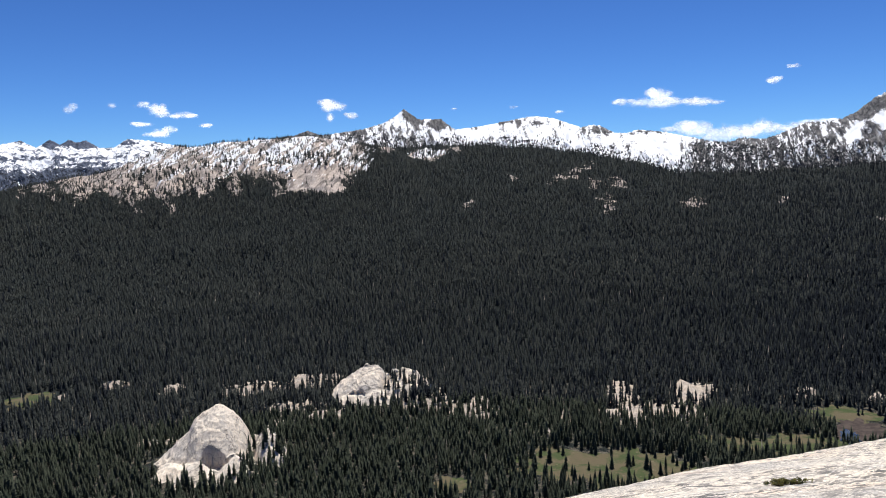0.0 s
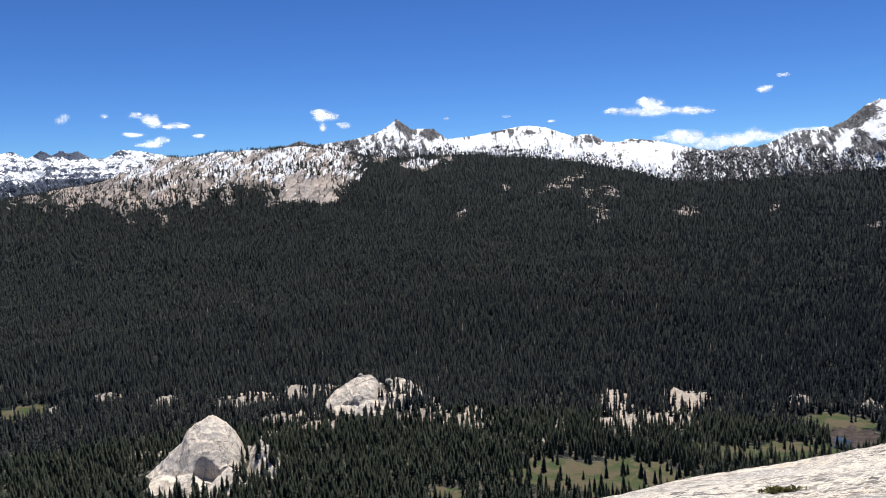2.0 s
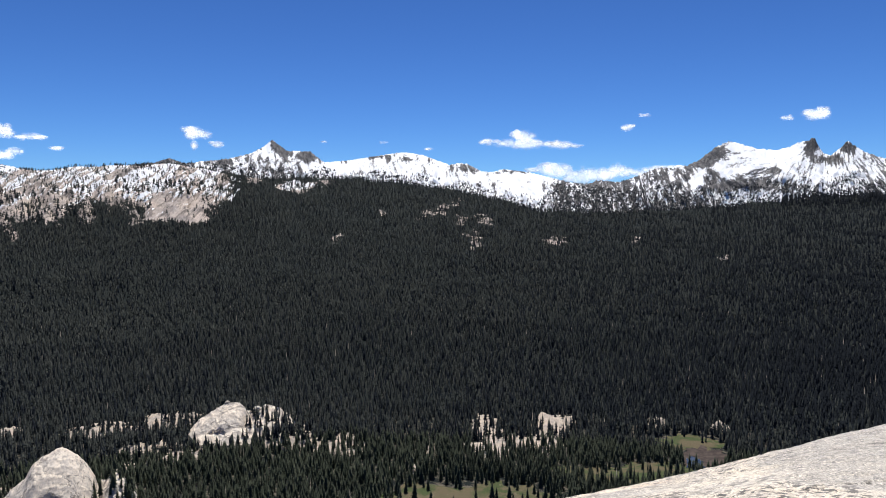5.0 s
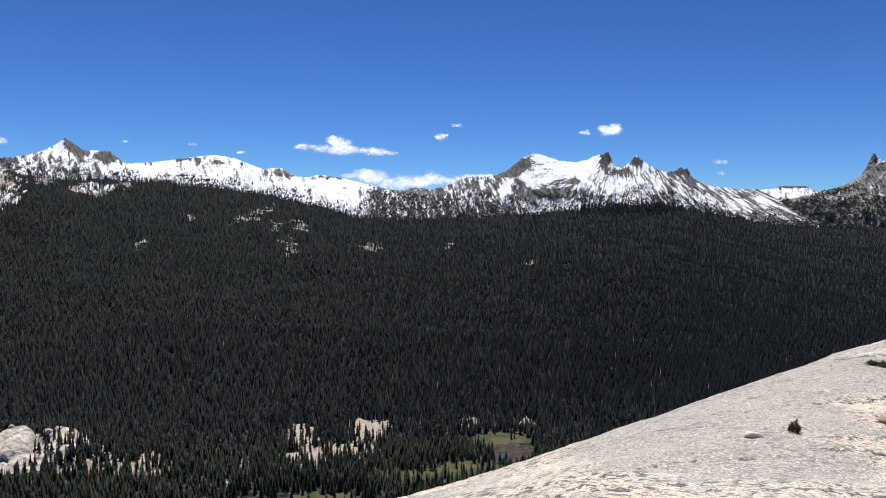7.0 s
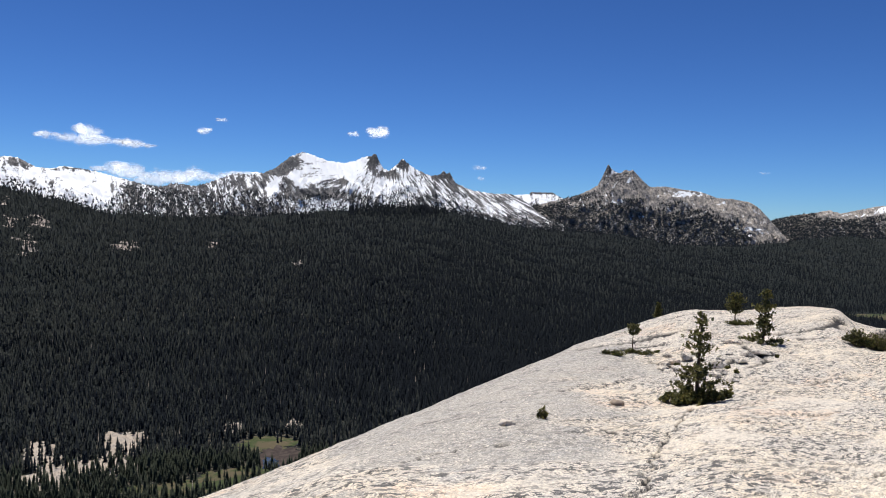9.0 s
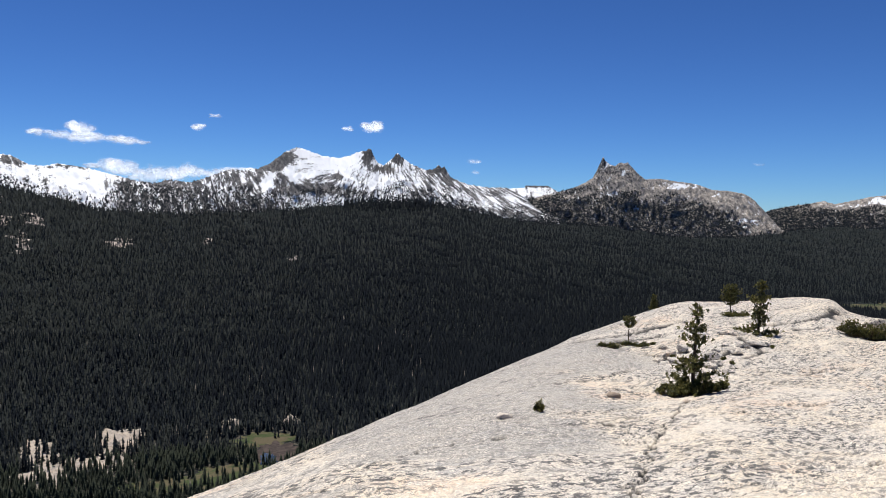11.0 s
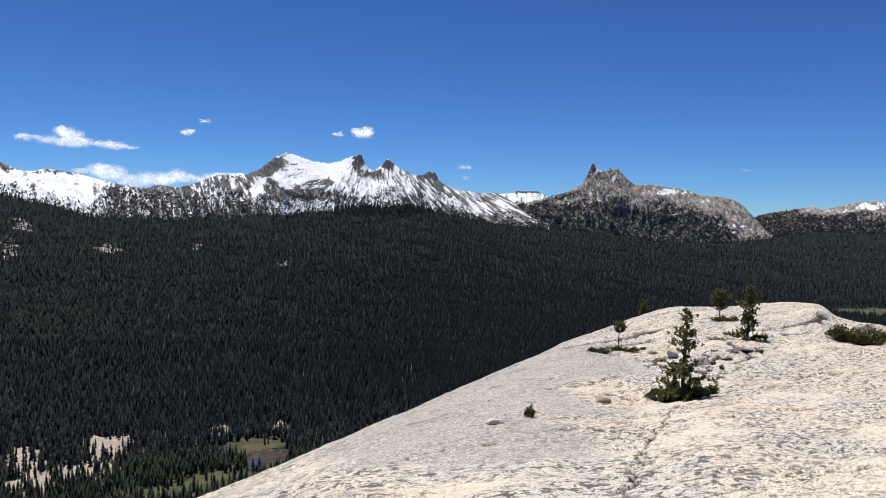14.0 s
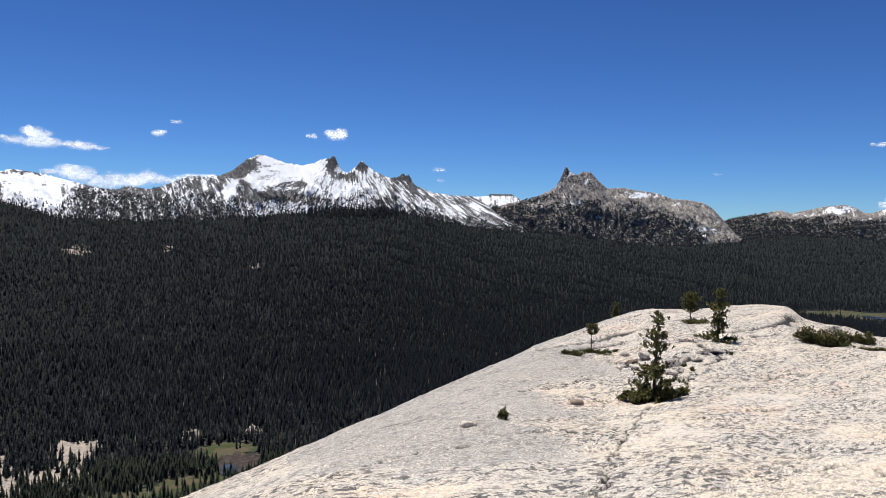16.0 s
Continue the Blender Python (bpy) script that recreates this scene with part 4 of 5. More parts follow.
def plant(name, label, pts, shapes, seed, mats, up=0.46, olive=None, kind="stuff"):
    """Joins conifers (x, y, z, height, width) into one mesh."""
    rnd = np.random.RandomState(seed)
    pick = rnd.randint(0, len(shapes), len(pts))
    vv, ff, ss, tt, nn, base = [], [], [], [], [], 0
    for k, (v, f, s) in enumerate(shapes):
        p = pts[pick == k]
        n = len(p)
        if not n:
            continue
        ang = rnd.rand(n) * 2 * np.pi
        c, si = np.cos(ang)[:, None], np.sin(ang)[:, None]
        lean = rnd.normal(0, 0.018, (n, 2))
        x = (v[:, 0] * c - v[:, 1] * si) * p[:, 4:5] + v[:, 2] * lean[:, :1]
        y = (v[:, 0] * si + v[:, 1] * c) * p[:, 4:5] + v[:, 2] * lean[:, 1:]
        z = np.repeat(v[None, :, 2], n, 0)
        h = p[:, 3:4]
        vv.append(np.stack([p[:, 0:1] + x * h, p[:, 1:2] + y * h, p[:, 2:3] + z * h], -1).reshape(-1, 3))
        ff.append((f[None] + base + (np.arange(n) * len(v))[:, None, None]).reshape(-1, 3))
        stand = np.zeros(n, bool) if olive is None else olive[pick == k]
        ss.append(np.where((s[None, :] == 0) & stand[:, None], 2, s[None, :]).ravel())
        m = crown_normals(v, up)
        nn.append(np.stack([m[:, 0] * c - m[:, 1] * si, m[:, 0] * si + m[:, 1] * c, np.repeat(m[None, :, 2], n, 0)], -1).reshape(-1, 3))
        tt.append(np.repeat(np.clip(rnd.normal(0.42, 0.28, n), 0, 1), len(v)))
        base += n * len(v)
    me = raw_mesh(name, np.concatenate(vv), np.concatenate(ff), mats, True, {"tint": np.concatenate(tt)}, np.concatenate(ss), np.concatenate(nn))
    return tagged(new(name, me), label, "forest", kind=kind)


def scatter(r0, r1, spacing, az0, az1, seed):
    """Jittered places in the sector, about spacing(r) apart."""
    rnd = np.random.RandomState(seed)
    out, r = [], r0
    while r < r1:
        d = spacing(r)
        n = int(radians(az1 - az0) * r / d)
        a = az0 + (np.arange(n) + rnd.rand(n)) * (az1 - az0) / n
        out.append(np.stack([a, r + d * rnd.uniform(-0.7, 0.7, n)], -1))
        r += d
    p = np.concatenate(out)
    return p[:, 0], p[:, 1], rnd


def wanted(az, r, rnd):
    """Keeps the places that carry a tree: clearings and bare rock lose most of theirs."""
    x, y = polar(az, r)
    z = land(az, r)
    keep = np.ones(len(az))
    for p in PATCHES:
        g = patch_gap(x, y, p) * (1 - 0.25 * fbm(x / 14, y / 14, 7, 3))
        keep = np.where(g < 1.0, np.minimum(keep, p[5]), keep)
    lifted = z.copy()
    for mx, my, maz, wide, deep, top, base in MOUNDS:
        c, s = math.cos(radians(maz)), math.sin(radians(maz))
        p, q = ((x - mx) * c - (y - my) * s) / wide, ((x - mx) * s + (y - my) * c) / deep
        n = len(top) - 1
        j, i = np.clip(((p + 1) / 2 * n).round().astype(int), 0, n), np.clip(((q + 1) / 2 * n).round().astype(int), 0, n)
        lifted = np.where((np.abs(p) < 1) & (np.abs(q) < 1), np.maximum(lifted, base + top[i, j]), lifted)
    bare, snow, slab = rockiness(az, r, z)
    cover = np.clip(1.0 - 0.2 * bare - 0.2 * np.clip(snow, 0, 1) * bare, 0.05, 1)
    cover = cover * np.where(slab > 0.35, 0.03, 1)
    clump = step(-0.05, 0.3, fbm(az * 1.5 + 0.8 * np.degrees(np.arctan2(z - EYE, r)), np.degrees(np.arctan2(z - EYE, r)) * 1.3, 77, 5, 0.6))
    el = np.degrees(np.arctan2(z - EYE, r))
    deep = step(1.6, -0.5, el - ROCK_FOOT(az))
    cover = np.where(bare > 0.2, cover * (0.28 + 0.45 * deep + 0.5 * step(-23, -26, az) + 1.2 * clump), cover)
    edge = step(-0.75, -0.35, fbm(x / 120, y / 120, 78, 3))
    gone = rnd.rand(len(az)) < keep * cover * (0.75 + 0.25 * edge)
    return x[gone], y[gone], lifted[gone], az[gone], r[gone]


def crowns(x, y, z, rnd, low, high, wide=1.0):
    n = len(x)
    stand = 0.85 + 0.3 * np.clip(0.5 + 0.6 * fbm(x / 80, y / 80, 88, 2), 0, 1)
    h = (low + (high - low) * rnd.beta(2.2, 2.0, n)) * stand
    return np.stack([x, y, z - 0.3, h, wide * rnd.uniform(0.75, 1.25, n)], -1)


def build_forest(grids):
    near = [tree_shape(8, 6, 100 + k, 0.125 + 0.008 * k) for k in range(6)]
    mid = [tree_shape(5, 5, 200 + k, 0.125 + 0.008 * k, False) for k in range(6)]
    far = [tree_shape(3, 4, 300 + k, 0.155, False) for k in range(8)]
    mats = [HAZY_NEEDLE, SNAG, VALLEY_NEEDLE]
    az, r, rnd = scatter(430, 800, lambda q: 6.0, -38, 40, 1)
    x, y, z, az, r = wanted(az, r, rnd)
    pts = crowns(x, y, z, rnd, 9, 19)
    mx, my = polar(12.5, 640)
    gap = np.where((az > 2) & (az < 31), np.hypot(x - mx, y - my), 1e9)
    first = np.argsort(gap)[:240]
    rest = np.ones(len(pts), bool)
    rest[first] = False
    singles = []
    for k in range(6):
        v, f, s = tree_shape(12, 9, 500 + k, 0.14)
        root = new("conifer")
        crown = raw_mesh("crown", v, f[s == 0], [VALLEY_NEEDLE], True, {"tint": np.clip(np.random.RandomState(k).normal(0.45, 0.3, len(v)), 0, 1)}, None, crown_normals(v, 0.7))
        trunk = raw_mesh("trunk", v[:6], f[s == 1], [BARK], True)
        part("crown", crown, root)
        part("trunk", trunk, root)
        tagged(root, "tall slender dark green conifer by the meadow", "conifer", "conifers by the meadow")
        singles.append(root)
    for k, i in enumerate(first):
        px, py, pz, h, w = (float(q) for q in pts[i])
        m = Matrix.LocRotScale((px, py, pz), Euler((0, 0, k * 2.4)), None)
        root = singles[k] if k < 6 else copy_thing(singles[k % 6], m)
        root.matrix_basis = m
        root.scale = (h * w, h * w, h)
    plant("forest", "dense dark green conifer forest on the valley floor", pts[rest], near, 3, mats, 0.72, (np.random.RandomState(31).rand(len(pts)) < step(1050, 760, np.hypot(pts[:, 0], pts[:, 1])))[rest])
    az, r, rnd = scatter(800, 1350, lambda q: 5.9, -36, 58, 2)
    x, y, z, az, r = wanted(az, r, rnd)
    # The share of the brighter needle copy grows leftwards.
    plant("forest", "dense dark green conifer forest on the lower slope", crowns(x, y, z, rnd, 9, 18), mid, 4, [HAZY_NEEDLE, SNAG, LIT_SLOPE_NEEDLE], 0.58, np.random.RandomState(32).rand(len(x)) < np.maximum(0.5 * step(1150, 800, r), 0.7 * step(44, 2, az)))
    az, r, rnd = scatter(1350, 4300, lambda q: max(6.2, q / 225), -34, 78, 3)
    more = scatter(1900, 2680, lambda q: 11.5, -34, -4, 4)
    az, r = np.append(az, more[0]), np.append(r, more[1])
    ok = r < CREST_R(az) + 60
    x, y, z, az, r = wanted(az[ok], r[ok], rnd)
    pts = crowns(x, y, z, rnd, 9, 18)
    pts[:, 3] *= 1 - 0.08 * step(-3, -8, az) * step(1800, 2200, r)
    pts[:, 3] *= 1 + 0.8 * step(33.3, 34.2, az) * step(41.3, 40.5, az) * step(0.93, 0.97, r / CREST_R(az))
    pts[:, 3] *= 1 - 0.3 * step(-4, -8, az) * step(2350, 2500, r)
    pts[:, 4] *= 1 + 0.35 * step(-3, -8, az) * step(1800, 2200, r)
    plant("forest", "dark conifer forest reaching up to the ridge", pts, far, 5, [HAZY_NEEDLE, SNAG, LIT_SLOPE_NEEDLE], 0.36, np.random.RandomState(33).rand(len(pts)) < 0.85 * step(46, 4, az))
    # trees on the flanks of the mountains
    rnd = np.random.RandomState(9)
    hx = []
    tops = {"johnson": (line([(-14, 4.2), (-9, 3.6), (-4, 3.6), (-1, 3.3), (2, 3.1), (8, 3.0), (11, 2.2), (17, 0.8), (18, 2.2), (22, 2.0)]), 0.5), "unicorn": (line([(13, 2), (19, 2.1), (21, 2.1), (24, 1.9), (27, 1.9), (30, 1.9), (34, 2.1), (38, 2.4), (41, 1.9), (45, 0.6), (52, 0.0)]), 0.5),
            "cathedral": (line([(44, 1.1), (48, 1.6), (51, 1.9), (53, 2.3), (54, 2.2), (56, 1.7), (58, 1.4), (60, 1.0), (61.5, 0.5), (62.2, -0.2), (63, -0.8), (66, -1.1)]), 0.7), "fair": (line([(62, 0.9), (66, 1.0), (68, 1.05), (69, 0.95), (74, 0.8), (82, 0.7)]), 0.4), "far": (line([(-40, 1.4), (-13, 1.4)]), 0.3)}
    for key, (top, spread) in tops.items():
        a, el, x, y, z, v = grids[key]
        u = np.clip((top(a) - el) / spread + 0.5 + 0.9 * fbm(x / 130, y / 130 + z / 60, 93, 4), 0, 1)
        ok = (v < 0.995) & (rnd.rand(*a.shape) < {"johnson": 0.28, "unicorn": 0.42, "cathedral": 0.8, "fair": 0.9, "far": 0.14}[key] * u ** 1.3)
        n = int(ok.sum())
        hx.append(np.stack([x[ok], y[ok], z[ok] - 1, rnd.uniform(8, 17, n), rnd.uniform(0.9, 1.4, n)], -1))
    plant("forest", "scattered conifers on the mountain flanks", np.concatenate(hx), [tree_shape(2, 4, 400 + k, 0.2, False) for k in range(4)], 6, mats)
    # dead trees
    az, r, rnd = scatter(500, 1500, lambda q: 52, -34, 60, 12)
    x, y, z, az, r = wanted(az, r, rnd)
    v, f, s = tree_shape(1, 5, 900, 0.03)
    s[:] = 1
    plant("dead_trees", "pale bare dead trunks standing in the forest", crowns(x, y, z, rnd, 7, 13, 0.8), [(v, f, s)], 7, mats)


# ---- pines and shrubs on the dome ----
def tube(vs, fs, pts, radii, sides=6):
    base = len(vs)
    for p, q in zip(pts, radii):
        for k in range(sides):
            a = 2 * math.pi * k / sides
            vs.append((p[0] + q * math.cos(a), p[1] + q * math.sin(a), p[2]))
    for i in range(len(pts) - 1):
        for k in range(sides):
            a, b = base + i * sides + k, base + i * sides + (k + 1) % sides
            fs += [(a, b, b + sides), (a, b + sides, a + sides)]


def tuft(vs, fs, tint, at, way, size, rnd, blades=11):
    """A bottle-brush of needles round a twig's end."""
    way = Vector(way).normalized()
    side = way.orthogonal().normalized()
    shade = min(1, max(0, rnd.gauss(0.4, 0.25)))
    for k in range(blades):
        out = (Matrix.Rotation(2 * math.pi * (k + rnd.random()) / blades, 3, way) @ side)
        start = Vector(at) + way * size * rnd.uniform(-0.6, 0.4)
        tip = start + (out * rnd.uniform(0.35, 0.65) + way * rnd.uniform(0.1, 0.6)) * size
        w = out.cross(way).normalized() * size * 0.17
        b = len(vs)
        vs += [tuple(start - w * 0.6), tuple(start + w * 0.6), tuple(tip + w), tuple(tip - w)]
        fs += [(b, b + 1, b + 2), (b, b + 2, b + 3)]
        # Tips lighter than roots: sun on the tuft's outside put into the tint.
        tint += [shade * 0.6] * 2 + [min(1, shade * 1.4)] * 2


def pine(label, at, tall, outline, seed, whorls=22, boughs=7, size=0.09, bare=0.0, skew=(0, 0)):
    """A stunted pine: outline(u) is the reach of the boughs at the share u of its height."""
    rnd = random.Random(seed)
    tv, tf = [], []
    bend = [(skew[0] * u * u * tall + 0.015 * tall * math.sin(5 * u + seed), skew[1] * u * u * tall + 0.012 * tall * math.cos(4 * u), u * tall) for u in [i / 10 for i in range(11)]]
    tube(tv, tf, [(0, 0, -0.15)] + bend, [tall * 0.030] + [tall * (0.026 - 0.022 * i / 10) for i in range(11)], 8)
    bv, bf, nv, nf, tint = [], [], [], [], []
    for i in range(whorls):
        u = bare + (0.99 - bare) * (i + rnd.random() * 0.6) / whorls
        k = min(9, int(u * 10))
        w = u * 10 - k
        c = Vector(bend[k]).lerp(Vector(bend[k + 1]), w)
        reach = outline(u)
        for j in range(boughs):
            a = 2 * math.pi * (j + rnd.random()) / boughs + i
            length = reach * rnd.uniform(0.55, 1.12)
            way = Vector((math.cos(a), math.sin(a), 0))
            lift = rnd.uniform(0.0, 0.35) + 0.25 * u
            pts = [c + way * length * s + Vector((0, 0, length * (lift * s * s - 0.12 * s))) for s in (0, 0.35, 0.7, 1.0)]
            tube(bv, bf, pts, [0.008 + 0.012 * length, 0.008 + 0.006 * length, 0.006, 0.003], 3)
            n = max(2, int(length / (size * 0.55)))
            for q in range(n):
                s = 0.25 + 0.75 * (q + rnd.random()) / n
                p = pts[0].lerp(pts[3], s) + Vector((rnd.gauss(0, 0.5), rnd.gauss(0, 0.5), rnd.gauss(0.15, 0.4))) * size
                d = way * 0.6 + Vector((rnd.gauss(0, 0.5), rnd.gauss(0, 0.5), 0.7))
                tuft(nv, nf, tint, p, d, size * rnd.uniform(0.7, 1.25), rnd)
    root = new("pine_tree")
    root.location = at
    part("trunk", raw_mesh("trunk", tv, tf, [BARK]), root, "grey-brown bark")
    part("branches", raw_mesh("branches", bv, bf, [BARK]), root)
    part("needles", raw_mesh("needles", nv, nf, [DOME_NEEDLE], False, {"tint": tint}), root)
    return tagged(root, label, "pine tree")


def shrub(label, at, wide, deep, tall, seed, count, size=0.07, turn=0.0):
    """A low mat of pine boughs that lies on the rock."""
    rnd = random.Random(seed)
    bv, bf, nv, nf, tint = [], [], [], [], []
    c, s = math.cos(turn), math.sin(turn)
    spread = 0.75 if count > 150 else 0.35
    lumps = [(rnd.uniform(-spread, spread), rnd.uniform(-spread, spread), rnd.uniform(0.35, 1.0), rnd.uniform(0.28, 0.5)) for _ in range(9)]
    spots = []
    for k in range(count):
        lx, ly, lh, lr = rnd.choice(lumps)
        a, q = rnd.uniform(0, 6.28), math.sqrt(rnd.random())
        ex, ey = lx + lr * q * math.cos(a), ly + lr * q * math.sin(a)
        spots.append((ex * wide * c - ey * deep * s, ex * wide * s + ey * deep * c, tall * lh * (1 - 0.75 * q * q) * rnd.uniform(0.25, 1.0)))
    px, py, h = np.array(spots).T

    def rest(qx, qy):
        gx, gy = at[0] + qx, at[1] + qy
        r = np.hypot(gx, gy)
        return dome_height(np.degrees(np.arctan2(gx, gy)), r) + dome_relief(gx, gy, r) - at[2]

    tip, foot = rest(px, py) + h + 0.02, rest(px * 0.7, py * 0.7) - 0.02
    for k in range(count):
        p = Vector((px[k], py[k], tip[k]))
        tuft(nv, nf, tint, p, (rnd.gauss(0, 0.5), rnd.gauss(0, 0.5), 0.8), size * rnd.uniform(0.7, 1.3), rnd)
        if k % 6 == 0:
            g = Vector((px[k] * 0.7, py[k] * 0.7, foot[k]))
            tube(bv, bf, [g, g.lerp(p, 0.5) + Vector((0, 0, 0.02)), p], [0.018, 0.012, 0.006], 4)
    root = new("shrub")
    root.location = at
    part("stems", raw_mesh("stems", bv, bf, [BARK]), root)
    part("needles", raw_mesh("needles", nv, nf, [DOME_NEEDLE], False, {"tint": tint}), root)
    return tagged(root, label, "shrub")


def gnarled_wood(label, at, seed):
    """A weathered, twisted trunk that arches over the rock."""
    rnd = random.Random(seed)
    vs, fs = [], []
    for bough in range(3):
        pts = [Vector((-0.9 + 0.22 * i + 0.05 * rnd.gauss(0, 1), 0.12 * bough + 0.05 * rnd.gauss(0, 1), 0.1 + (0.34 - 0.1 * bough) * math.sin(math.pi * i / 8) + 0.03 * rnd.gauss(0, 1))) for i in range(9)]
        base, sides = len(vs), 7
        for i, p in enumerate(pts):
            way = (pts[min(i + 1, 8)] - pts[max(i - 1, 0)]).normalized()
            a = way.orthogonal().normalized()
            b = way.cross(a)
            q = (0.075 - 0.02 * bough) * (1 - 0.06 * i) * rnd.uniform(0.85, 1.15)
            vs += [tuple(p + (a * math.cos(2 * math.pi * k / sides) + b * math.sin(2 * math.pi * k / sides)) * q) for k in range(sides)]
        for i in range(8):
            for k in range(sides):
                a, b = base + i * sides + k, base + i * sides + (k + 1) % sides
                fs += [(a, b, b + sides), (a, b + sides, a + sides)]
    ob = new("gnarled_trunk", raw_mesh("gnarled_trunk", vs, fs, [BARK]))
    ob.matrix_basis = Matrix.Translation(at) @ pose(0, 0, -0.1, 0, 0, -70)
    return tagged(ob, label, "dead wood")


def boulder(label, az, el, size, seed, turn=0.0, name="loose_rock", mat=None):
    """A loose slab or stone, broken on all sides, its edges worn."""
    rnd = random.Random(seed)
    bm = bmesh.new()
    for k in range(26):
        a, h = rnd.uniform(0, 6.283), rnd.uniform(-0.5, 0.5)
        q = (abs(math.cos(a)) ** 4 + abs(math.sin(a)) ** 4) ** -0.25 * rnd.uniform(0.40, 0.52) * (1 - 0.5 * max(0, h))
        bm.verts.new((q * math.cos(a) * size[0], q * math.sin(a) * size[1], h * size[2]))
    bmesh.ops.convex_hull(bm, input=bm.verts[:])
    bmesh.ops.delete(bm, geom=[v for v in bm.verts if not v.link_faces], context="VERTS")
    bmesh.ops.bevel(bm, geom=bm.edges[:], offset=min(size) * 0.06, segments=1, affect="EDGES")
    me = bpy.data.meshes.new(name)
    bm.to_mesh(me)
    bm.free()
    me.materials.append(mat or GRANITE)
    for p in me.polygons:
        p.use_smooth = False
    ob = new(name, me)
    at = on_dome(az, el)
    ob.matrix_basis = pose(at.x, at.y, at.z + size[2] * 0.36, rnd.uniform(-4, 4), rnd.uniform(-4, 4), turn)
    return tagged(ob, label, "rock")


def build_dome_things():
    wide_low = lambda u: (1.15 * (1 - u / 0.44) ** 0.5 + 0.14 if u < 0.44 else (0.05 + 3.2 * (u - 0.44) if u < 0.55 else 0.44 * (1 - (u - 0.55) / 0.45) ** 0.75 + 0.06)) * (0.85 + 0.28 * math.sin(u * 38))
    pine("small green pine with a bushy skirt rooted in the granite", on_dome(59.5, -11.75), 2.98, wide_low, 3, 17, 5, 0.12)
    slim = lambda u: (0.95 * (1 - u) ** 0.75 + 0.06) * (0.8 + 0.3 * math.sin(u * 23 + 1)) * (0.55 + 0.45 * min(1, abs(u - 0.3) * 6))
    pine("slender green pine on the granite shoulder", on_dome(63.7, -7.75), 2.8, slim, 5, 15, 6, 0.13)
    ball = lambda u: 0.62 * math.sqrt(max(0.02, 1 - ((u - 0.62) / 0.42) ** 2))
    pine("round-crowned olive pine on the granite shoulder", on_dome(61.78, -6.4), 1.8, ball, 7, 11, 7, 0.09, 0.34)
    top = lambda u: 0.34 * math.sqrt(max(0.02, 1 - ((u - 0.8) / 0.24) ** 2))
    pine("thin small pine with a bare stem", on_dome(54.88, -8.85), 1.3, top, 9, 8, 7, 0.07, 0.6)
    low = lambda u: 0.30 * (1 - u) ** 0.6 + 0.05
    pine("small bronze pine just behind the rim", on_dome(56.6, -6.35), 1.1, low, 11, 12, 7, 0.09, 0.1)
    shrub("low green shrub alone on bare granite", on_dome(48.5, -14.1), 0.20, 0.2, 0.30, 21, 120, 0.06)
    shrub("wide dark green mat of dwarf pine on granite", on_dome(70.0, -7.35), 1.45, 0.8, 0.95, 22, 1500, 0.09, -1.2)
    shrub("dark green dwarf pine beside a wide mat", on_dome(72.4, -7.0), 0.85, 0.6, 0.85, 23, 650, 0.09, -1.2)
    shrub("creeping green shrub along a crack", on_dome(73.6, -7.6), 1.0, 0.3, 0.18, 24, 320, 0.07, -1.1)
    shrub("dark mat of dwarf pine below a round pine", on_dome(62.2, -6.55), 0.95, 0.5, 0.32, 25, 380, 0.08, -1.0)
    shrub("low dark mat at the foot of a thin pine", on_dome(55.3, -9.0), 0.62, 0.35, 0.24, 26, 260, 0.07, -0.9)
    shrub("olive shrub in a granite crack", on_dome(53.5, -9.2), 0.55, 0.3, 0.28, 27, 220, 0.07, -0.9)
    shrub("small tuft of shrub in a crack", on_dome(56.6, -8.85), 0.3, 0.2, 0.14, 28, 90, 0.06)
    shrub("bushy skirt of dwarf pine under a small pine", on_dome(58.8, -11.95), 0.95, 0.6, 0.55, 29, 400, 0.12, -1.0)
    shrub("small clump of dwarf pine at the foot of a small pine", on_dome(60.5, -11.6), 0.6, 0.4, 0.5, 31, 200, 0.12, -1.0)
    shrub("dry green clump on bare granite", on_dome(24.4, -20.75), 0.40, 0.2, 0.05, 30, 90, 0.045, -0.4)
    for k, (az, el) in enumerate(((58.0, -9.6), (61.4, -9.6), (62.0, -9.9), (60.9, -9.1), (64.6, -8.6))):
        shrub("small tuft of shrub among broken rock", on_dome(az, el), 0.22, 0.16, 0.16, 40 + k, 60, 0.06)
    gnarled_wood("twisted weathered dead trunk between dwarf pines", on_dome(70.9, -6.7), 3)
    boulder("small brown block of granite lying on the slope", 53.9, -12.75, (0.46, 0.24, 0.2), 2, -45, "loose_rock", BROWN_STONE)
    boulder("small white stone lying on the slope", 45.85, -14.75, (0.42, 0.3, 0.16), 4, -20, "loose_rock", DOME_GRANITE)
    boulder("thin flat granite slab lying on the shoulder", 63.6, -10.15, (1.15, 0.7, 0.16), 3, -70)
    boulder("loose granite slab under a slender pine", 63.5, -8.5, (1.3, 0.8, 0.22), 5, -60)
    boulder("broken granite slab under a slender pine", 62.6, -8.75, (0.8, 0.5, 0.18), 7, -30)
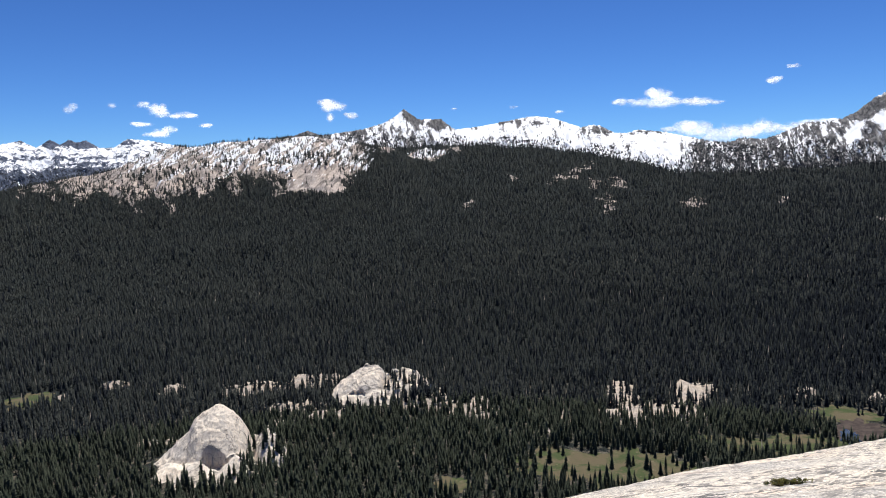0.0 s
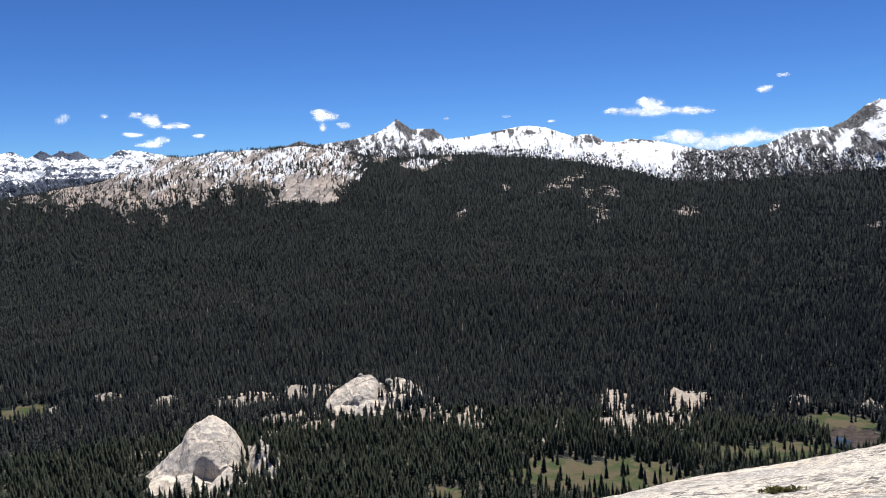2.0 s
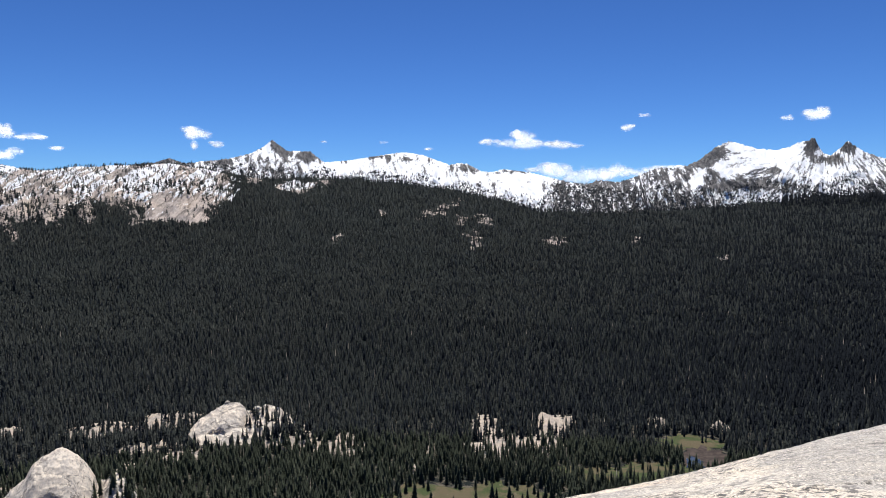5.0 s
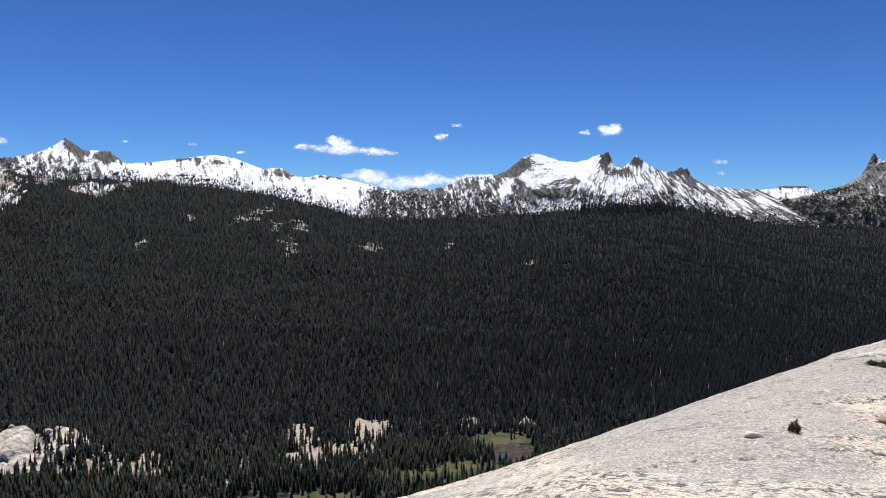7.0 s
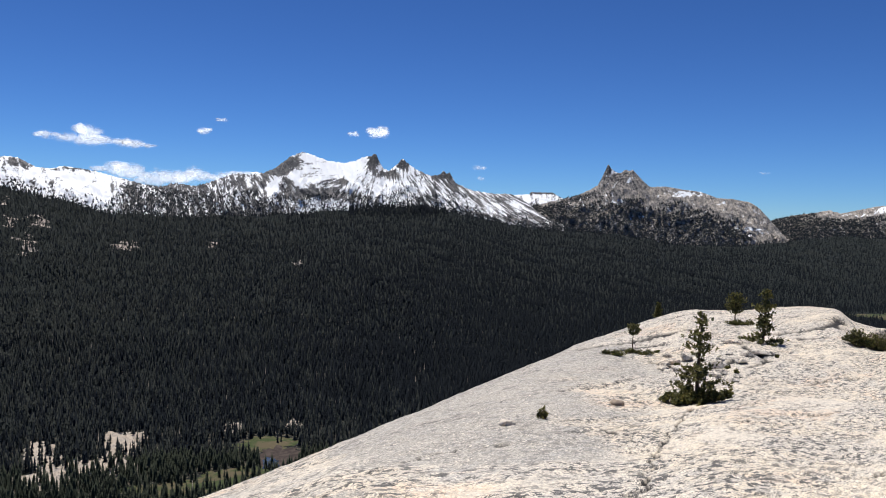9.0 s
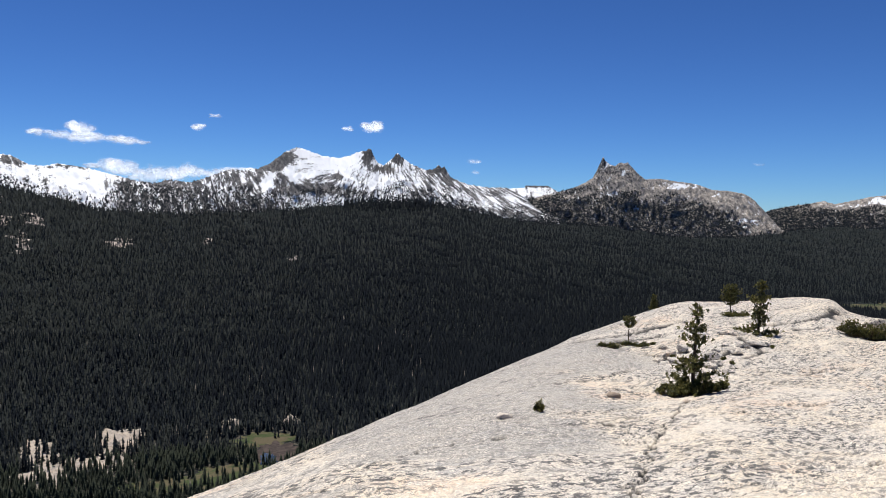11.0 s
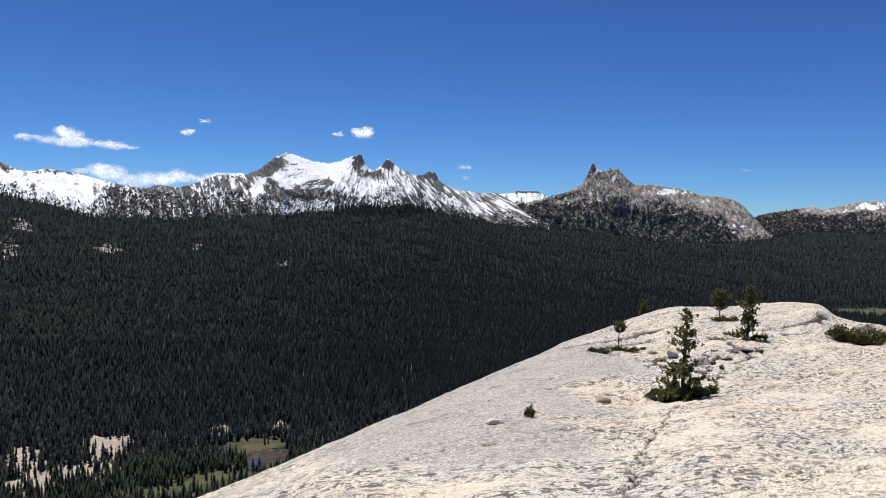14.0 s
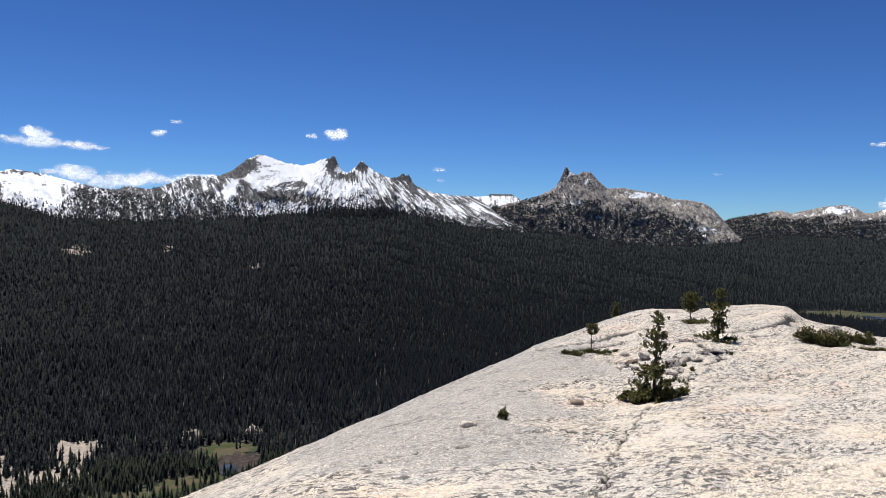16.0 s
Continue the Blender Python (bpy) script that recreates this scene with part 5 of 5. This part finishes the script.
    for k, (az, el, sx, sy, sz) in enumerate(((57.7, -9.4, 0.7, 0.5, 0.22), (58.6, -9.2, 0.6, 0.45, 0.25), (58.2, -10.0, 0.5, 0.4, 0.2), (60.6, -9.7, 0.55, 0.5, 0.28), (61.0, -10.1, 0.45, 0.3, 0.2), (57.3, -9.9, 0.5, 0.3, 0.15), (61.8, -10.5, 0.6, 0.35, 0.14), (60.9, -11.3, 0.7, 0.4, 0.12), (61.7, -7.9, 0.9, 0.5, 0.16), (70.9, -6.7, 1.1, 0.6, 0.5))):
        boulder("broken grey granite block on the shoulder", az, el, (sx * 1.3, sy * 1.3, sz * 1.5), 50 + k, 37 * k, "granite_block")
    rnd = random.Random(77)
    for k in range(16):
        sz = rnd.uniform(0.35, 0.85)
        boulder("broken grey granite block on the shoulder", rnd.uniform(56.8, 62.4), rnd.uniform(-10.4, -8.8), (sz, sz * rnd.uniform(0.5, 0.8), sz * rnd.uniform(0.2, 0.35)), 80 + k, rnd.uniform(0, 180), "granite_block")


# ---- clouds ----
def puff_mesh(mat):
    n, m = 28, 10
    ang, rad = np.meshgrid(np.linspace(0, 2 * np.pi, n, endpoint=False), np.linspace(0, 1, m))
    x, z, y = np.cos(ang) * rad, np.sin(ang) * rad, -0.35 * np.sqrt(np.clip(1 - rad ** 2, 0, 1))
    return raw_mesh("puff", np.stack([x, y, z], -1).reshape(-1, 3), grid_faces(m, n, True), [mat], True, {"edge": 1 - rad})


PUFF, THIN_PUFF = puff_mesh(VAPOUR), puff_mesh(WISP)


def cloud(label, puffs, radius=4850):
    """Puffs: az, el, half width and half height in degrees."""
    az0, el0 = puffs[0][0], puffs[0][1]
    x, y = polar(az0, radius)
    root = new("cloud")
    base = Vector((float(x), float(y), EYE + radius * math.tan(radians(el0))))
    root.location = base
    rnd = random.Random(int(az0 * 100))
    small = [(a + rnd.uniform(-0.75, 0.75) * w, e + rnd.uniform(-0.25, 0.55) * h, w * rnd.uniform(0.3, 0.6), h * rnd.uniform(0.35, 0.65)) for a, e, w, h in puffs for _ in range(4)]
    for k, (az, el, w, h) in enumerate(puffs + small):
        r = radius - 3 * k
        x, y = polar(az, r)
        ob = part("puff", THIN_PUFF if "wisp" in label else PUFF, root)
        at = Vector((float(x), float(y), EYE + r * math.tan(radians(el)))) - base
        ob.matrix_basis = Matrix.LocRotScale(at, Euler((0, 0, radians(-az))), (r * tan_deg(w), 60, r * tan_deg(h)))
        ob.visible_shadow = False
    return tagged(root, label, "cloud", "clouds over the mountains")


def build_clouds():
    c = "small white fair-weather cloud over the mountains"
    cloud(c, [(-20.0, 5.45, 0.9, 0.5), (-20.9, 5.75, 0.6, 0.3), (-19.6, 5.25, 0.7, 0.35), (-18.3, 5.1, 1.0, 0.32), (-17.7, 5.05, 0.5, 0.22)])
    cloud(c, [(-19.9, 3.85, 0.9, 0.4), (-19.2, 4.1, 0.6, 0.35), (-20.7, 3.8, 0.6, 0.22)])
    cloud(c, [(-21.0, 4.45, 0.9, 0.25), (-17.0, 4.4, 0.7, 0.22)])
    cloud("faint wisp of white cloud", [(-25.4, 5.4, 0.45, 0.4), (-25.2, 5.65, 0.3, 0.25)])
    cloud("faint wisp of white cloud", [(-22.85, 5.7, 0.4, 0.25)])
    cloud(c, [(-7.8, 5.75, 1.0, 0.5), (-8.3, 5.6, 0.6, 0.4), (-7.2, 5.65, 0.6, 0.35), (-8.0, 4.85, 0.4, 0.4), (-6.5, 4.97, 0.6, 0.3)])
    cloud("faint wisp of white cloud", [(5.5, 5.3, 0.4, 0.2), (8.8, 4.85, 0.5, 0.15), (1.0, 5.3, 0.4, 0.15)])
    cloud("long white cloud over the snowy ridge", [(15.9, 5.6, 1.0, 0.75), (14.6, 5.25, 1.3, 0.45), (16.9, 5.2, 1.5, 0.55), (17.8, 5.12, 1.3, 0.45), (18.8, 5.05, 1.2, 0.38), (19.6, 5.0, 0.8, 0.25), (13.2, 5.4, 0.7, 0.35), (16.0, 5.05, 1.6, 0.35)])
    cloud(c, [(23.4, 6.25, 0.6, 0.3), (24.5, 7.05, 0.6, 0.2)])
    cloud("bank of white cloud behind the far ridge", [(17.6, 3.3, 1.0, 0.65), (18.6, 3.05, 1.4, 0.8), (20.0, 2.8, 1.5, 0.8), (21.2, 2.85, 1.3, 0.7), (22.3, 3.1, 1.1, 0.8), (23.2, 2.95, 1.2, 0.5), (24.4, 3.0, 1.3, 0.5), (25.6, 3.2, 1.2, 0.35), (16.5, 3.25, 0.9, 0.25), (26.5, 3.35, 0.7, 0.2)], 4900)
    cloud(c, [(35.8, 6.65, 0.85, 0.55), (35.6, 6.5, 0.8, 0.4), (36.0, 6.85, 0.5, 0.4), (35.4, 6.75, 0.5, 0.35)])
    cloud(c, [(33.9, 6.5, 0.5, 0.28)])
    cloud("faint wisp of white cloud", [(43.2, 4.25, 0.65, 0.28), (43.55, 3.45, 0.5, 0.26)])
    cloud("faint wisp of white cloud", [(63.4, 3.97, 0.4, 0.2)])
    cloud(c, [(73.4, 5.75, 0.8, 0.2), (74.5, 6.0, 1.0, 0.3)])
    cloud(c, [(74.2, 2.2, 0.8, 0.5), (73.6, 1.85, 0.5, 0.3), (75.2, 2.4, 0.9, 0.5)])


build_ground()
build_dome()
ranges = build_mountains()
build_valley()
build_forest(ranges)
build_dome_things()
build_clouds()
